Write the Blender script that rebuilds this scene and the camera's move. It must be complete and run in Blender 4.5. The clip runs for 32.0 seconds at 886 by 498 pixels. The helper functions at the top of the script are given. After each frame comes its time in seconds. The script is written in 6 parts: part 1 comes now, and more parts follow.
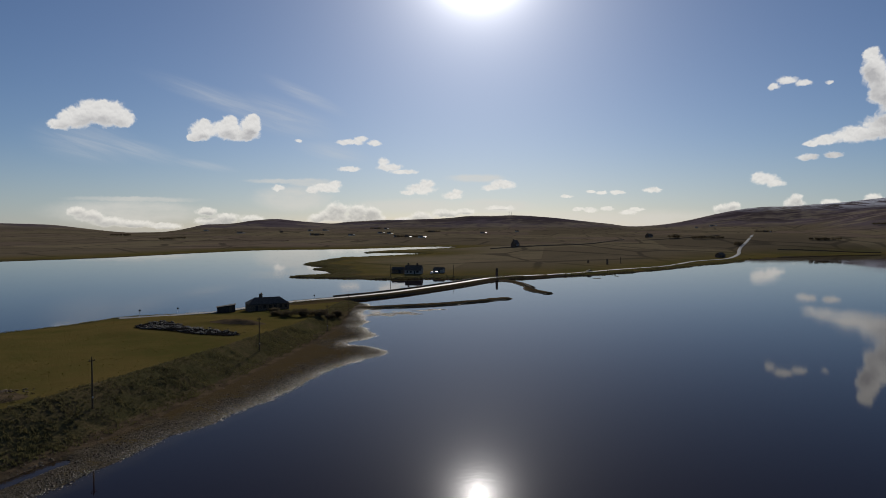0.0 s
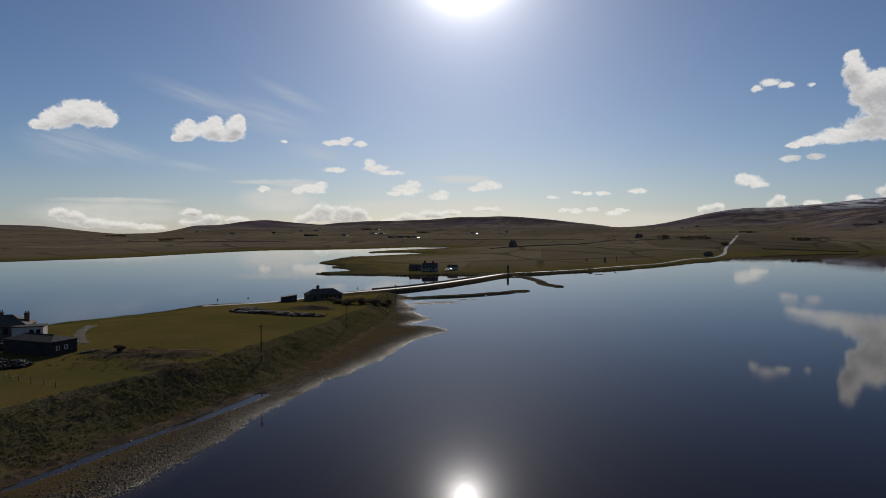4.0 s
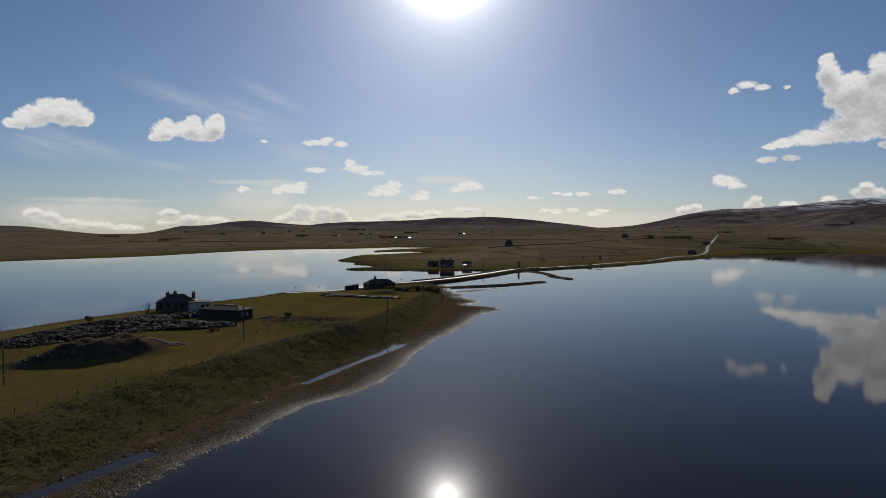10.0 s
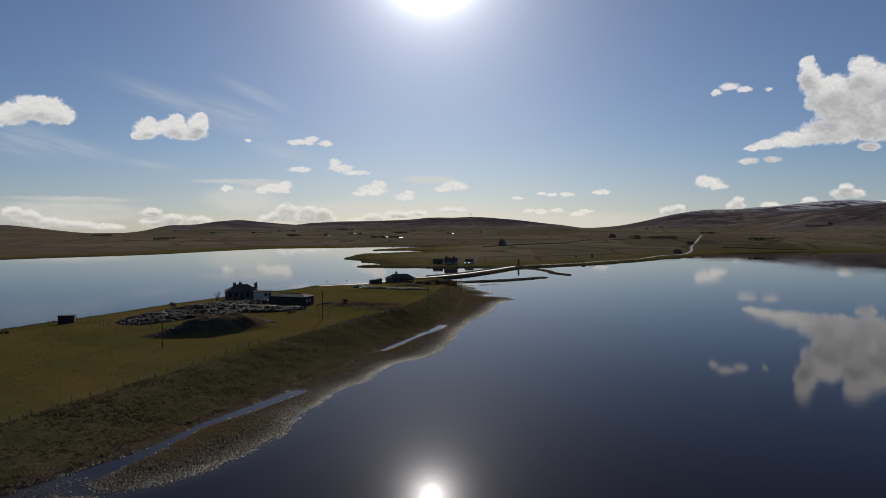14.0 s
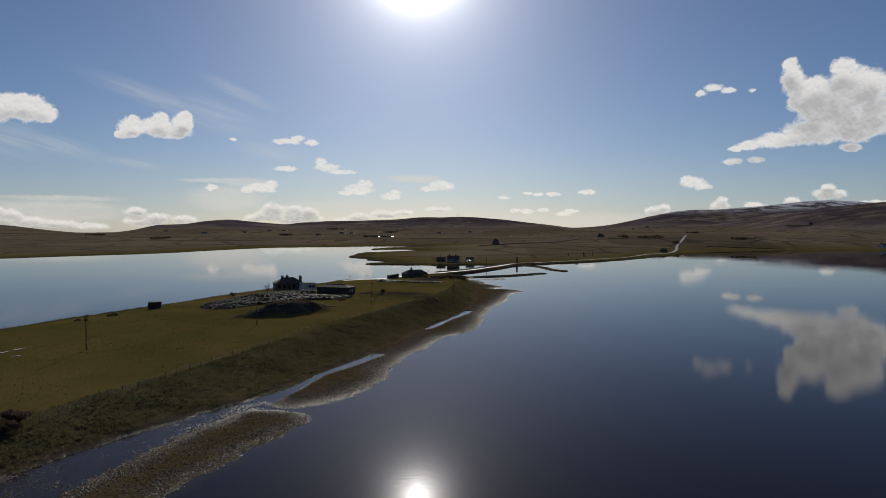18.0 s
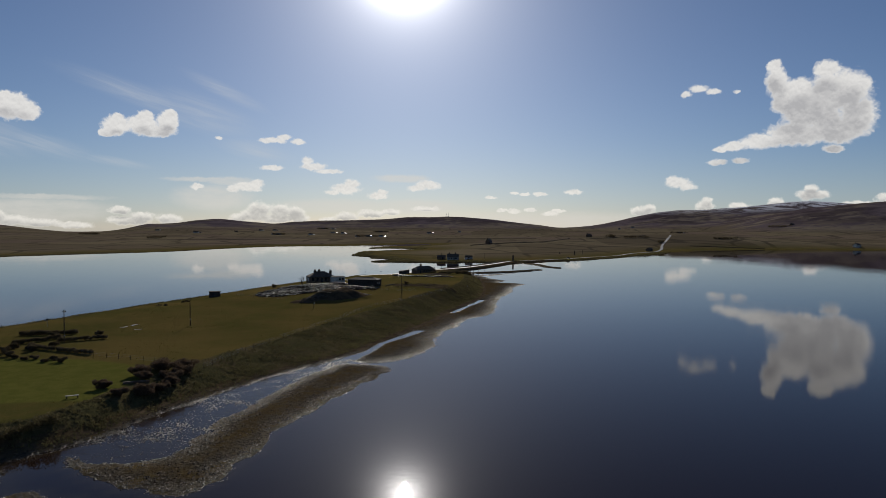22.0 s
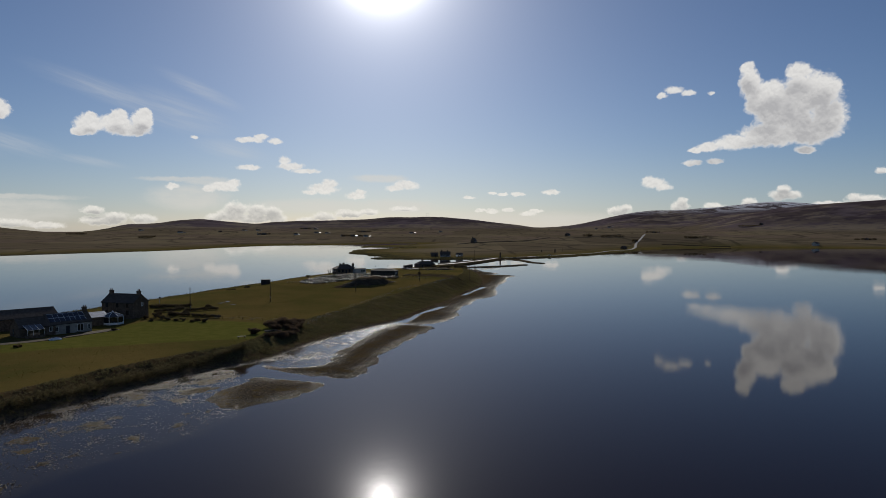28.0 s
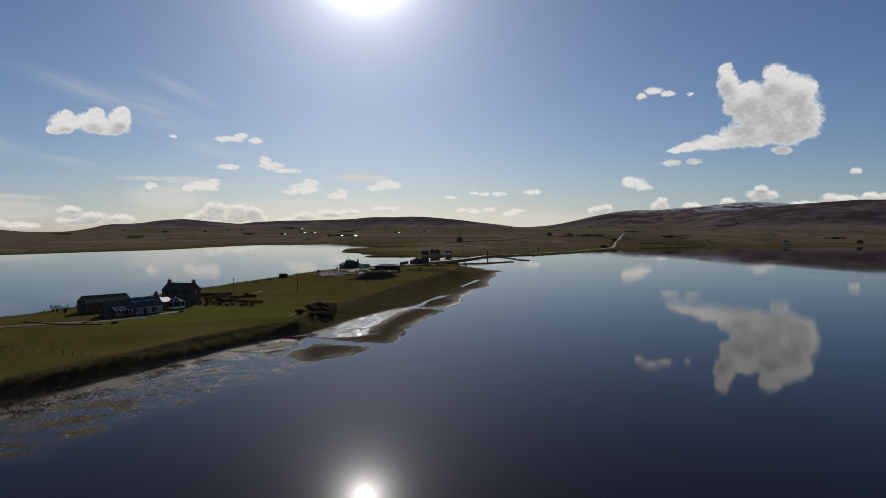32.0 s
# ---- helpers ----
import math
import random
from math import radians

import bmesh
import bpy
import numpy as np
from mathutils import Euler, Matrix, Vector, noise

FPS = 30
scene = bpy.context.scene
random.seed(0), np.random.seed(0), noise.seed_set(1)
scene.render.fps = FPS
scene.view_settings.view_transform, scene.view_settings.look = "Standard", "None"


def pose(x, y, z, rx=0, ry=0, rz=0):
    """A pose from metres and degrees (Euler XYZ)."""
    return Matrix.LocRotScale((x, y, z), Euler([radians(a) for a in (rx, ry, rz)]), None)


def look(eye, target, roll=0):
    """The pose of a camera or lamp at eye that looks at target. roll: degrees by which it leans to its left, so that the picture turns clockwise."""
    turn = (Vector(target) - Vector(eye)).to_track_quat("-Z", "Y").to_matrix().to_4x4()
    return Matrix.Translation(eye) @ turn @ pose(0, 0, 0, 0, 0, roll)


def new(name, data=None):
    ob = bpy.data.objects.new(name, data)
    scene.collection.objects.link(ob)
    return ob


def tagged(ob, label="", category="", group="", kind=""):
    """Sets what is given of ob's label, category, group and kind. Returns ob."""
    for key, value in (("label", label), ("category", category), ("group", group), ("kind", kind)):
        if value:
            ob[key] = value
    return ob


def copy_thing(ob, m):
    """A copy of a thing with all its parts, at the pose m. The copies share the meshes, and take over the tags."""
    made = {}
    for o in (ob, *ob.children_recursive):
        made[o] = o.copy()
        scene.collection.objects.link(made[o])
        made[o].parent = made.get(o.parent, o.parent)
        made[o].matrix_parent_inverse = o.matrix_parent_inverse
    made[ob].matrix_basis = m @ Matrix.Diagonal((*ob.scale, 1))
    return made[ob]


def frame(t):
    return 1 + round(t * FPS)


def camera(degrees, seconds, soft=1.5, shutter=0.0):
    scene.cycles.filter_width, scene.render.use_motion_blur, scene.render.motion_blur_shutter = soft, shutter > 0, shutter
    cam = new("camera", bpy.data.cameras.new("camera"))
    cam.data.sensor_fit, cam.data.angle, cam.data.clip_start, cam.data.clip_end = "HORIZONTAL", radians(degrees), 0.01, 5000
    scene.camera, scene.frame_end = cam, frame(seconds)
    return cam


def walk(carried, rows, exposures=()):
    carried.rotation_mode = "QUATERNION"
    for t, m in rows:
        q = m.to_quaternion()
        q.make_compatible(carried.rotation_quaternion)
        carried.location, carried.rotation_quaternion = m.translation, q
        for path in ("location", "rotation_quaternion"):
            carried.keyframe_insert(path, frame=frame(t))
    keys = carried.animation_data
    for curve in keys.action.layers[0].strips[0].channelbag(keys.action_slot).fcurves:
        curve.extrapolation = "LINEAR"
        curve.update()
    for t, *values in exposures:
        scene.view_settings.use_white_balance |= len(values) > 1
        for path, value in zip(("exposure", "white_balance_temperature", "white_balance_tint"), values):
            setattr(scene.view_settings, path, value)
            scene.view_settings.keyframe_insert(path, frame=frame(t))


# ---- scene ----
cam = camera(65.48, 32.0, soft=0.8)
PATH = [  # seconds, place, (degrees down, lean, degrees to the right)
    (0, (0.00, 0.00, 31.40), (1.754, -0.056, 2.117)),
    (1, (-5.34, -9.40, 31.32), (1.737, -0.076, 2.394)),
    (2, (-10.64, -18.85, 31.26), (1.729, -0.093, 2.726)),
    (3, (-15.88, -28.33, 31.22), (1.703, -0.099, 2.968)),
    (6, (-31.47, -56.73, 31.18), (1.647, -0.113, 3.891)),
    (7, (-36.71, -66.00, 31.16), (1.637, -0.130, 4.134)),
    (8, (-41.92, -74.94, 31.13), (1.638, -0.126, 4.332)),
    (9, (-47.11, -83.69, 31.10), (1.654, -0.108, 4.583)),
    (10, (-52.28, -92.41, 31.06), (1.644, -0.094, 4.844)),
    (11, (-57.30, -101.16, 31.02), (1.640, -0.062, 5.262)),
    (12, (-62.24, -109.99, 30.99), (1.656, -0.027, 5.538)),
    (13, (-67.06, -118.94, 30.97), (1.669, 0.011, 5.801)),
    (14, (-71.77, -128.07, 30.99), (1.650, 0.028, 6.096)),
    (17, (-86.03, -155.82, 31.18), (1.653, 0.044, 6.961)),
    (18, (-90.73, -165.32, 31.21), (1.681, 0.072, 7.228)),
    (19, (-95.45, -174.95, 31.23), (1.677, 0.103, 7.430)),
    (20, (-100.04, -184.54, 31.25), (1.699, 0.136, 7.730)),
    (21, (-104.51, -194.18, 31.27), (1.723, 0.188, 7.985)),
    (22, (-108.78, -203.85, 31.32), (1.705, 0.183, 8.319)),
    (23, (-112.95, -213.68, 31.33), (1.726, 0.148, 8.544)),
    (24, (-116.97, -223.63, 31.30), (1.720, 0.119, 8.856)),
    (25, (-120.97, -233.62, 31.22), (1.737, 0.129, 9.188)),
    (28, (-133.28, -263.57, 30.98), (1.700, 0.135, 10.120)),
    (29, (-137.45, -273.42, 30.90), (1.697, 0.146, 10.568)),
    (30, (-141.64, -283.21, 30.82), (1.703, 0.164, 10.962)),
    (31, (-145.80, -292.90, 30.74), (1.719, 0.140, 11.314)),
    (32, (-149.97, -302.58, 30.66), (1.715, 0.081, 11.644)),
]
walk(cam, [(t, pose(*at, 90 - turn[0], 0, -turn[2]) @ pose(0, 0, 0, 0, 0, turn[1])) for t, at, turn in PATH])

# ---- world, sun, exposure ----
SUN_AZ, SUN_EL = 5.12, 21.65          # degrees right of +y, degrees up
scene.view_settings.exposure = 0.0


class Nodes:
    """A small helper that adds and links shader nodes."""

    def __init__(self, tree):
        self.tree = tree
        tree.nodes.clear()

    def add(self, kind, inputs=None, **props):
        node = self.tree.nodes.new(kind)
        for key, value in props.items():
            setattr(node, key, value)
        for key, value in (inputs or {}).items():
            if isinstance(value, bpy.types.NodeSocket):
                self.tree.links.new(value, node.inputs[key])
            else:
                node.inputs[key].default_value = value
        return node

    def math(self, op, a, b=0.0, c=0.0, clamp=False):
        return self.add("ShaderNodeMath", {0: a, 1: b, 2: c}, operation=op, use_clamp=clamp).outputs[0]

    def vec(self, op, a, b=(0, 0, 0), c=(0, 0, 0)):
        node = self.add("ShaderNodeVectorMath", {0: a, 1: b}, operation=op)
        if op == "MULTIPLY_ADD":
            if isinstance(c, bpy.types.NodeSocket):
                self.tree.links.new(c, node.inputs[2])
            else:
                node.inputs[2].default_value = c
        return node.outputs["Value" if op in ("LENGTH", "DOT_PRODUCT") else 0]

    def mix(self, fac, a, b):
        def full(v):
            return v if isinstance(v, bpy.types.NodeSocket) else (*v[:3], 1.0)
        return self.add("ShaderNodeMix", {0: fac, 6: full(a), 7: full(b)}, data_type="RGBA").outputs[2]

    def noise(self, vector, scale, detail=4.0, rough=0.55, distort=0.0):
        return self.add("ShaderNodeTexNoise", {"Vector": vector, "Scale": scale, "Detail": detail, "Roughness": rough,
                                               "Distortion": distort}).outputs["Fac"]

    def ramp(self, fac, low, high, smooth=True):
        return self.add("ShaderNodeMapRange", {"Value": fac, "From Min": low, "From Max": high},
                        interpolation_type="SMOOTHSTEP" if smooth else "LINEAR").outputs[0]


# the clouds, puff by puff: degrees right of +y, degrees up, half width, half height
LEFT_HEAP = [(-23.6, 8.4, 1.56, 1.09), (-24.8, 8.56, 1.01, 0.93), (-25.8, 8.01, 1.26, 0.84), (-22.7, 8.08, 0.91, 0.71), (-26.9, 7.46, 0.81, 0.45), (-23.9, 9.03, 0.69, 0.51)]
SECOND_HEAP = [(-17.0, 7.54, 1.09, 0.83), (-17.6, 7.0, 0.7, 0.38), (-16.8, 8.18, 0.47, 0.37), (-15.2, 7.72, 1.2, 0.85), (-15.0, 8.37, 0.68, 0.5), (-13.4, 7.99, 0.82, 1.02), (-13.2, 8.64, 0.54, 0.43), (-14.2, 7.35, 1.54, 0.55)]
MIDDLE_PUFFS = [(-5.5, 6.98, 1.07, 0.27), (-4.7, 7.27, 0.54, 0.23), (-3.5, 6.94, 0.54, 0.27), (-9.6, 7.03, 0.34, 0.17), (-5.6, 4.82, 0.98, 0.22), (-2.8, 5.41, 0.46, 0.41), (-2.3, 4.96, 1.09, 0.32), (-1.1, 4.61, 1.2, 0.23), (0.3, 3.2, 1.25, 0.46), (0.8, 3.57, 0.69, 0.42), (-0.8, 2.91, 0.65, 0.23), (2.9, 2.65, 0.84, 0.33), (3.3, 2.93, 0.47, 0.28), (-11.3, 3.22, 0.5, 0.27), (-7.5, 3.25, 1.14, 0.4), (-6.8, 3.53, 0.58, 0.36), (-8.6, 3.09, 0.56, 0.32), (7.0, 3.55, 1.03, 0.42), (6.2, 3.31, 0.84, 0.28)]
LOW_LEFT_HEAPS = [(-25.1, 0.92, 0.95, 0.44), (-25.8, 1.23, 0.67, 0.39), (-23.7, 0.45, 1.25, 0.41), (-21.9, 0.3, 1.3, 0.33), (-19.9, 0.14, 1.35, 0.25), (-16.7, 1.26, 0.78, 0.35), (-15.3, 0.8, 1.04, 0.39), (-13.4, 0.68, 0.99, 0.4), (-16.2, 0.49, 1.58, 0.35)]
LOW_MIDDLE_HEAPS = [(-8.1, 0.75, 0.88, 0.41), (-6.6, 1.44, 0.89, 0.64), (-7.1, 0.98, 1.15, 0.5), (-5.0, 1.36, 0.9, 0.59), (-3.8, 1.14, 0.77, 0.64), (-3.4, 0.72, 0.73, 0.46), (-5.2, 0.72, 1.8, 0.36), (-1.1, 0.54, 0.92, 0.33), (0.3, 0.92, 1.02, 0.42), (2.3, 1.16, 1.21, 0.37), (4.0, 1.35, 0.84, 0.28), (6.8, 1.63, 1.22, 0.24)]
RIGHT_PUFFS = [(12.3, 2.56, 0.51, 0.14), (15.1, 2.83, 0.46, 0.14), (14.2, 2.92, 0.37, 0.14), (16.3, 2.82, 0.59, 0.18), (19.0, 2.98, 0.71, 0.23), (13.2, 1.53, 0.51, 0.19), (14.2, 1.44, 0.6, 0.23), (15.5, 1.53, 0.55, 0.18), (17.1, 1.25, 0.72, 0.23), (17.8, 1.47, 0.59, 0.19), (27.2, 3.56, 0.91, 0.44), (26.7, 3.79, 0.58, 0.4), (27.8, 3.29, 0.65, 0.31), (27.6, 10.38, 0.45, 0.25), (28.5, 10.78, 0.72, 0.29), (29.6, 10.49, 0.56, 0.24), (31.2, 10.36, 0.27, 0.17), (29.9, 5.12, 0.71, 0.22), (31.6, 5.23, 0.66, 0.21)]
HILL_HEAPS = [(24.4, 1.44, 0.94, 0.4), (25.0, 1.7, 0.51, 0.31), (29.1, 1.75, 0.69, 0.43), (29.2, 2.13, 0.4, 0.35), (31.6, 1.72, 0.7, 0.34), (34.1, 2.01, 0.59, 0.38), (36.4, 2.54, 1.06, 0.45), (36.4, 2.95, 0.54, 0.33), (37.0, 2.57, 0.63, 0.32), (41.7, 2.01, 1.27, 0.44), (41.0, 2.22, 0.5, 0.33), (43.9, 2.08, 1.34, 0.48), (43.4, 2.37, 0.54, 0.28), (39.3, 1.84, 1.03, 0.21), (42.5, 4.11, 0.41, 0.24)]
GREAT_HEAP = [(34.0, 10.88, 0.8, 1.4), (33.8, 11.97, 0.56, 0.53), (34.5, 9.35, 0.95, 1.08), (35.8, 8.76, 1.63, 1.9), (37.6, 9.7, 1.81, 1.85), (37.3, 11.38, 0.99, 0.72), (38.7, 9.89, 1.48, 1.44), (39.2, 7.96, 1.32, 1.61), (38.1, 7.09, 1.95, 1.07), (35.3, 6.96, 2.28, 1.05), (33.0, 6.56, 1.55, 0.68), (31.1, 6.29, 1.0, 0.43), (30.2, 6.1, 0.59, 0.26), (37.8, 5.83, 0.68, 0.38), (37.2, 7.9, 1.4, 1.0), (34.9, 10.0, 0.9, 1.0), (35.6, 10.3, 0.9, 0.8)]
# thin streaks: degrees right, degrees up, half length, half width, fall to the right
STREAKS = [(-14.58, 9.7, 6.59, 0.56, 16), (-11.08, 8.84, 4.4, 0.94, 15), (-9.14, 10.62, 3.4, 0.38, 23), (-22.06, 6.0, 3.8, 0.52, 13), (-17.02, 4.92, 2.6, 0.24, 8), (-7.0, 6.22, 3.0, 0.52, 10), (-25.01, 6.29, 3.6, 1.03, 6)]
# flat pale sheets low over the hills
SHEETS = [(-10.5, 3.77, 3.62, 0.22), (-8.8, 3.67, 2.17, 0.41), (-21.9, 2.19, 4.85, 0.24), (-22.5, 1.2, 5.88, 1.1), (-0.7, 1.84, 5.06, 0.61), (4.9, 4.1, 2.71, 0.37), (6.1, 1.77, 3.98, 0.66), (-10.1, 2.4, 3.42, 1.16), (17.0, 0.51, 11.69, 1.01)]


def build_world():
    world = bpy.data.worlds.new("sky")
    world.use_nodes = True
    scene.world = world
    n = Nodes(world.node_tree)
    sky = n.add("ShaderNodeTexSky", sky_type="NISHITA", sun_disc=False, sun_elevation=radians(SUN_EL),
                sun_rotation=radians(SUN_AZ), altitude=20.0, air_density=0.85, dust_density=0.24, ozone_density=3.0).outputs[0]
    sky = n.vec("MULTIPLY", sky, (0.93, 1.0, 1.17))
    direction = n.add("ShaderNodeTexCoord").outputs["Generated"]
    xyz = n.add("ShaderNodeSeparateXYZ", {0: direction})
    az = n.math("MULTIPLY", n.math("ARCTAN2", xyz.outputs[0], xyz.outputs[1]), 57.2958)
    el = n.math("MULTIPLY", n.math("ARCSINE", xyz.outputs[2]), 57.2958)
    flat = n.add("ShaderNodeCombineXYZ", {0: az, 1: el, 2: 0.0}).outputs[0]
    sway = n.add("ShaderNodeTexNoise", {"Vector": flat, "Scale": 1.6, "Detail": 3.0, "Roughness": 0.6}).outputs["Color"]
    warped = n.vec("ADD", flat, n.vec("MULTIPLY", n.vec("SUBTRACT", sway, (0.5, 0.5, 0.5)), (0.55, 0.38, 0.0)))

    def puffiness(at):
        """Rounded heads of three sizes, and a fine ragged grain."""
        heads = n.add("ShaderNodeTexVoronoi", {"Vector": at, "Scale": 1.5, "Detail": 3.0, "Roughness": 0.55, "Lacunarity": 2.1, "Smoothness": 0.35}, feature="SMOOTH_F1", normalize=True).outputs["Distance"]
        ragged = n.noise(at, 3.4, 5.0, 0.62)
        return n.math("ADD", n.math("MULTIPLY", n.math("SUBTRACT", 0.34, heads), 0.9), n.math("MULTIPLY", n.math("SUBTRACT", ragged, 0.5), 0.42))

    def heap_field(at, groups, melt):
        """How deep inside the nearest puff each direction lies; the undersides are cut flatter than the tops."""
        best = None
        for a, e, w, h in sum(groups, []):
            spot = n.vec("MULTIPLY_ADD", at, (1 / w, 1 / h, 0), (-a / w, -e / h, 0))
            spot = n.vec("MAXIMUM", spot, n.vec("MULTIPLY", spot, (-1.0, -1.15, 0.0)))
            away = n.vec("LENGTH", spot)
            best = away if best is None else n.math("SMOOTH_MIN", best, away, melt)
        return n.math("SUBTRACT", 1.0, best)
    large = (LEFT_HEAP, SECOND_HEAP, GREAT_HEAP)
    small = (MIDDLE_PUFFS, LOW_LEFT_HEAPS, LOW_MIDDLE_HEAPS, RIGHT_PUFFS, HILL_HEAPS)
    puff = puffiness(warped)
    body_large = n.math("ADD", n.math("ADD", heap_field(warped, large, 0.3), 0.02), n.math("MULTIPLY", puff, 0.95))
    body_small = n.math("ADD", n.math("ADD", heap_field(warped, small, 0.22), 0.13), n.math("MULTIPLY", puff, 1.35))
    body = n.math("MAXIMUM", body_large, body_small)
    cover = n.math("MAXIMUM", n.ramp(body_large, -0.03, 0.36), n.math("MULTIPLY", n.ramp(body_small, -0.05, 0.55), 0.97))
    # light comes from above: what has more cloud over it is greyer, and each head has a lit and a shaded side
    over_large = n.ramp(heap_field(n.vec("ADD", flat, (0.15, 1.25, 0.0)), large, 0.3), -0.45, 0.55)
    over_small = n.ramp(heap_field(n.vec("ADD", flat, (0.0, 0.33, 0.0)), (LOW_MIDDLE_HEAPS, LOW_LEFT_HEAPS, HILL_HEAPS), 0.25), -0.35, 0.5)
    relief = n.ramp(n.math("SUBTRACT", puffiness(n.vec("ADD", warped, (0.03, 0.17, 0.0))), puff), -0.16, 0.24)
    under = n.math("MULTIPLY", n.math("MAXIMUM", over_large, over_small), n.ramp(body, 0.05, 0.5))
    soft = n.ramp(n.noise(warped, 0.7, 3.0, 0.5), 0.65, 0.35)
    dim = n.math("ADD", n.math("MULTIPLY", under, n.math("MULTIPLY_ADD", soft, 0.35, 0.55)), n.math("MULTIPLY", relief, n.math("MULTIPLY", n.ramp(body, 0.05, 0.5), 0.34)), clamp=True)
    low_fade = n.math("MULTIPLY_ADD", n.ramp(el, 0.2, 2.6), 0.12, 0.86)
    cover = n.math("MULTIPLY", cover, low_fade)
    # thin streaks falling to the right
    comb = n.add("ShaderNodeMapping", {"Vector": flat, "Rotation": (0, 0, radians(15))}).outputs[0]
    comb = n.noise(n.vec("MULTIPLY", comb, (0.12, 1.5, 1.0)), 1.6, 5.0, 0.62, 0.7)
    veil = None
    for a, e, w, h, fall in STREAKS:
        h *= 1.5
        c, s = math.cos(radians(fall)), math.sin(radians(fall))
        u = n.math("ADD", n.vec("DOT_PRODUCT", flat, (c / w, -s / w, 0)), (-a * c + e * s) / w)
        v = n.math("ADD", n.vec("DOT_PRODUCT", flat, (s / h, c / h, 0)), (-a * s - e * c) / h)
        thin = n.ramp(n.vec("LENGTH", n.add("ShaderNodeCombineXYZ", {0: u, 1: v, 2: 0.0}).outputs[0]), 1.25, 0.1)
        veil = thin if veil is None else n.math("MAXIMUM", veil, thin)
    veil = n.math("MULTIPLY", veil, n.math("MULTIPLY_ADD", n.ramp(comb, 0.28, 0.72), 0.60, 0.30))
    # pale flat sheets
    ripply = n.vec("ADD", flat, n.vec("MULTIPLY", n.vec("SUBTRACT", sway, (0.5, 0.5, 0.5)), (1.2, 0.30, 0.0)))
    low = None
    for a, e, w, h in SHEETS:
        sheet = n.ramp(n.vec("LENGTH", n.vec("MULTIPLY_ADD", ripply, (1 / w, 1 / h, 0), (-a / w, -e / h, 0))), 1.15, 0.45)
        low = sheet if low is None else n.math("MAXIMUM", low, sheet)
    low_at = n.add("ShaderNodeMapping", {"Vector": flat, "Scale": (0.25, 0.9, 1.0)}).outputs[0]
    low = n.math("MULTIPLY", low, n.math("MULTIPLY_ADD", n.ramp(n.noise(low_at, 1.1, 5.0, 0.6), 0.30, 0.66), 0.45, 0.55))
    milky = n.ramp(el, 7.0, -1.0)
    white = n.mix(n.ramp(el, 1.0, 5.0), (20.0, 19.3, 17.8), (18.6, 18.2, 17.5))
    grey = n.mix(n.ramp(el, 1.0, 5.0), (10.6, 10.4, 10.1), (10.6, 10.4, 10.4))
    cloud = n.mix(dim, white, grey)
    # the bright haze round the sun, with lens glare and a tight bloom added
    toward = Vector((math.sin(radians(SUN_AZ)) * math.cos(radians(SUN_EL)), math.cos(radians(SUN_AZ)) * math.cos(radians(SUN_EL)), math.sin(radians(SUN_EL))))
    off = n.math("MULTIPLY", n.math("ARCCOSINE", n.vec("DOT_PRODUCT", direction, toward)), 57.2958)
    glow = n.math("MULTIPLY", n.math("EXPONENT", n.math("DIVIDE", off, -3.2)), 42.0)
    # lens bloom put into the sky, so the mirrored sun on the water widens
    bloom = n.math("EXPONENT", n.math("MULTIPLY", off, -1.12))
    glow = n.math("ADD", n.math("MULTIPLY_ADD", bloom, 900.0, glow), n.math("MULTIPLY", n.math("EXPONENT", n.math("DIVIDE", off, -13.0)), 1.5))
    sky = n.vec("ADD", sky, n.vec("MULTIPLY", n.add("ShaderNodeCombineXYZ", {0: glow, 1: glow, 2: glow}).outputs[0], (1.0, 0.96, 0.93)))
    out = n.mix(n.math("MULTIPLY", milky, 0.32), sky, (9.0, 10.0, 11.0))
    out = n.mix(n.math("MULTIPLY", veil, 0.40), out, (13.0, 13.6, 14.2))
    out = n.mix(n.math("MULTIPLY", low, 0.66), out, (15.6, 15.1, 14.0))
    out = n.mix(n.math("MULTIPLY", cover, 0.95), out, cloud)
    back = n.add("ShaderNodeBackground", {"Color": out, "Strength": 0.0425})
    n.add("ShaderNodeOutputWorld", {"Surface": back.outputs[0]})


build_world()
sun_data = bpy.data.lights.new("sun", "SUN")
sun_data.energy, sun_data.angle, sun_data.color = 2.9, radians(0.53), (1.0, 0.93, 0.82)
sun = new("sun", sun_data)
sun.matrix_world = look((0, 0, 500), (-500 * math.sin(radians(SUN_AZ)), -500 * math.cos(radians(SUN_AZ)), 500 - 500 * math.tan(radians(SUN_EL))))


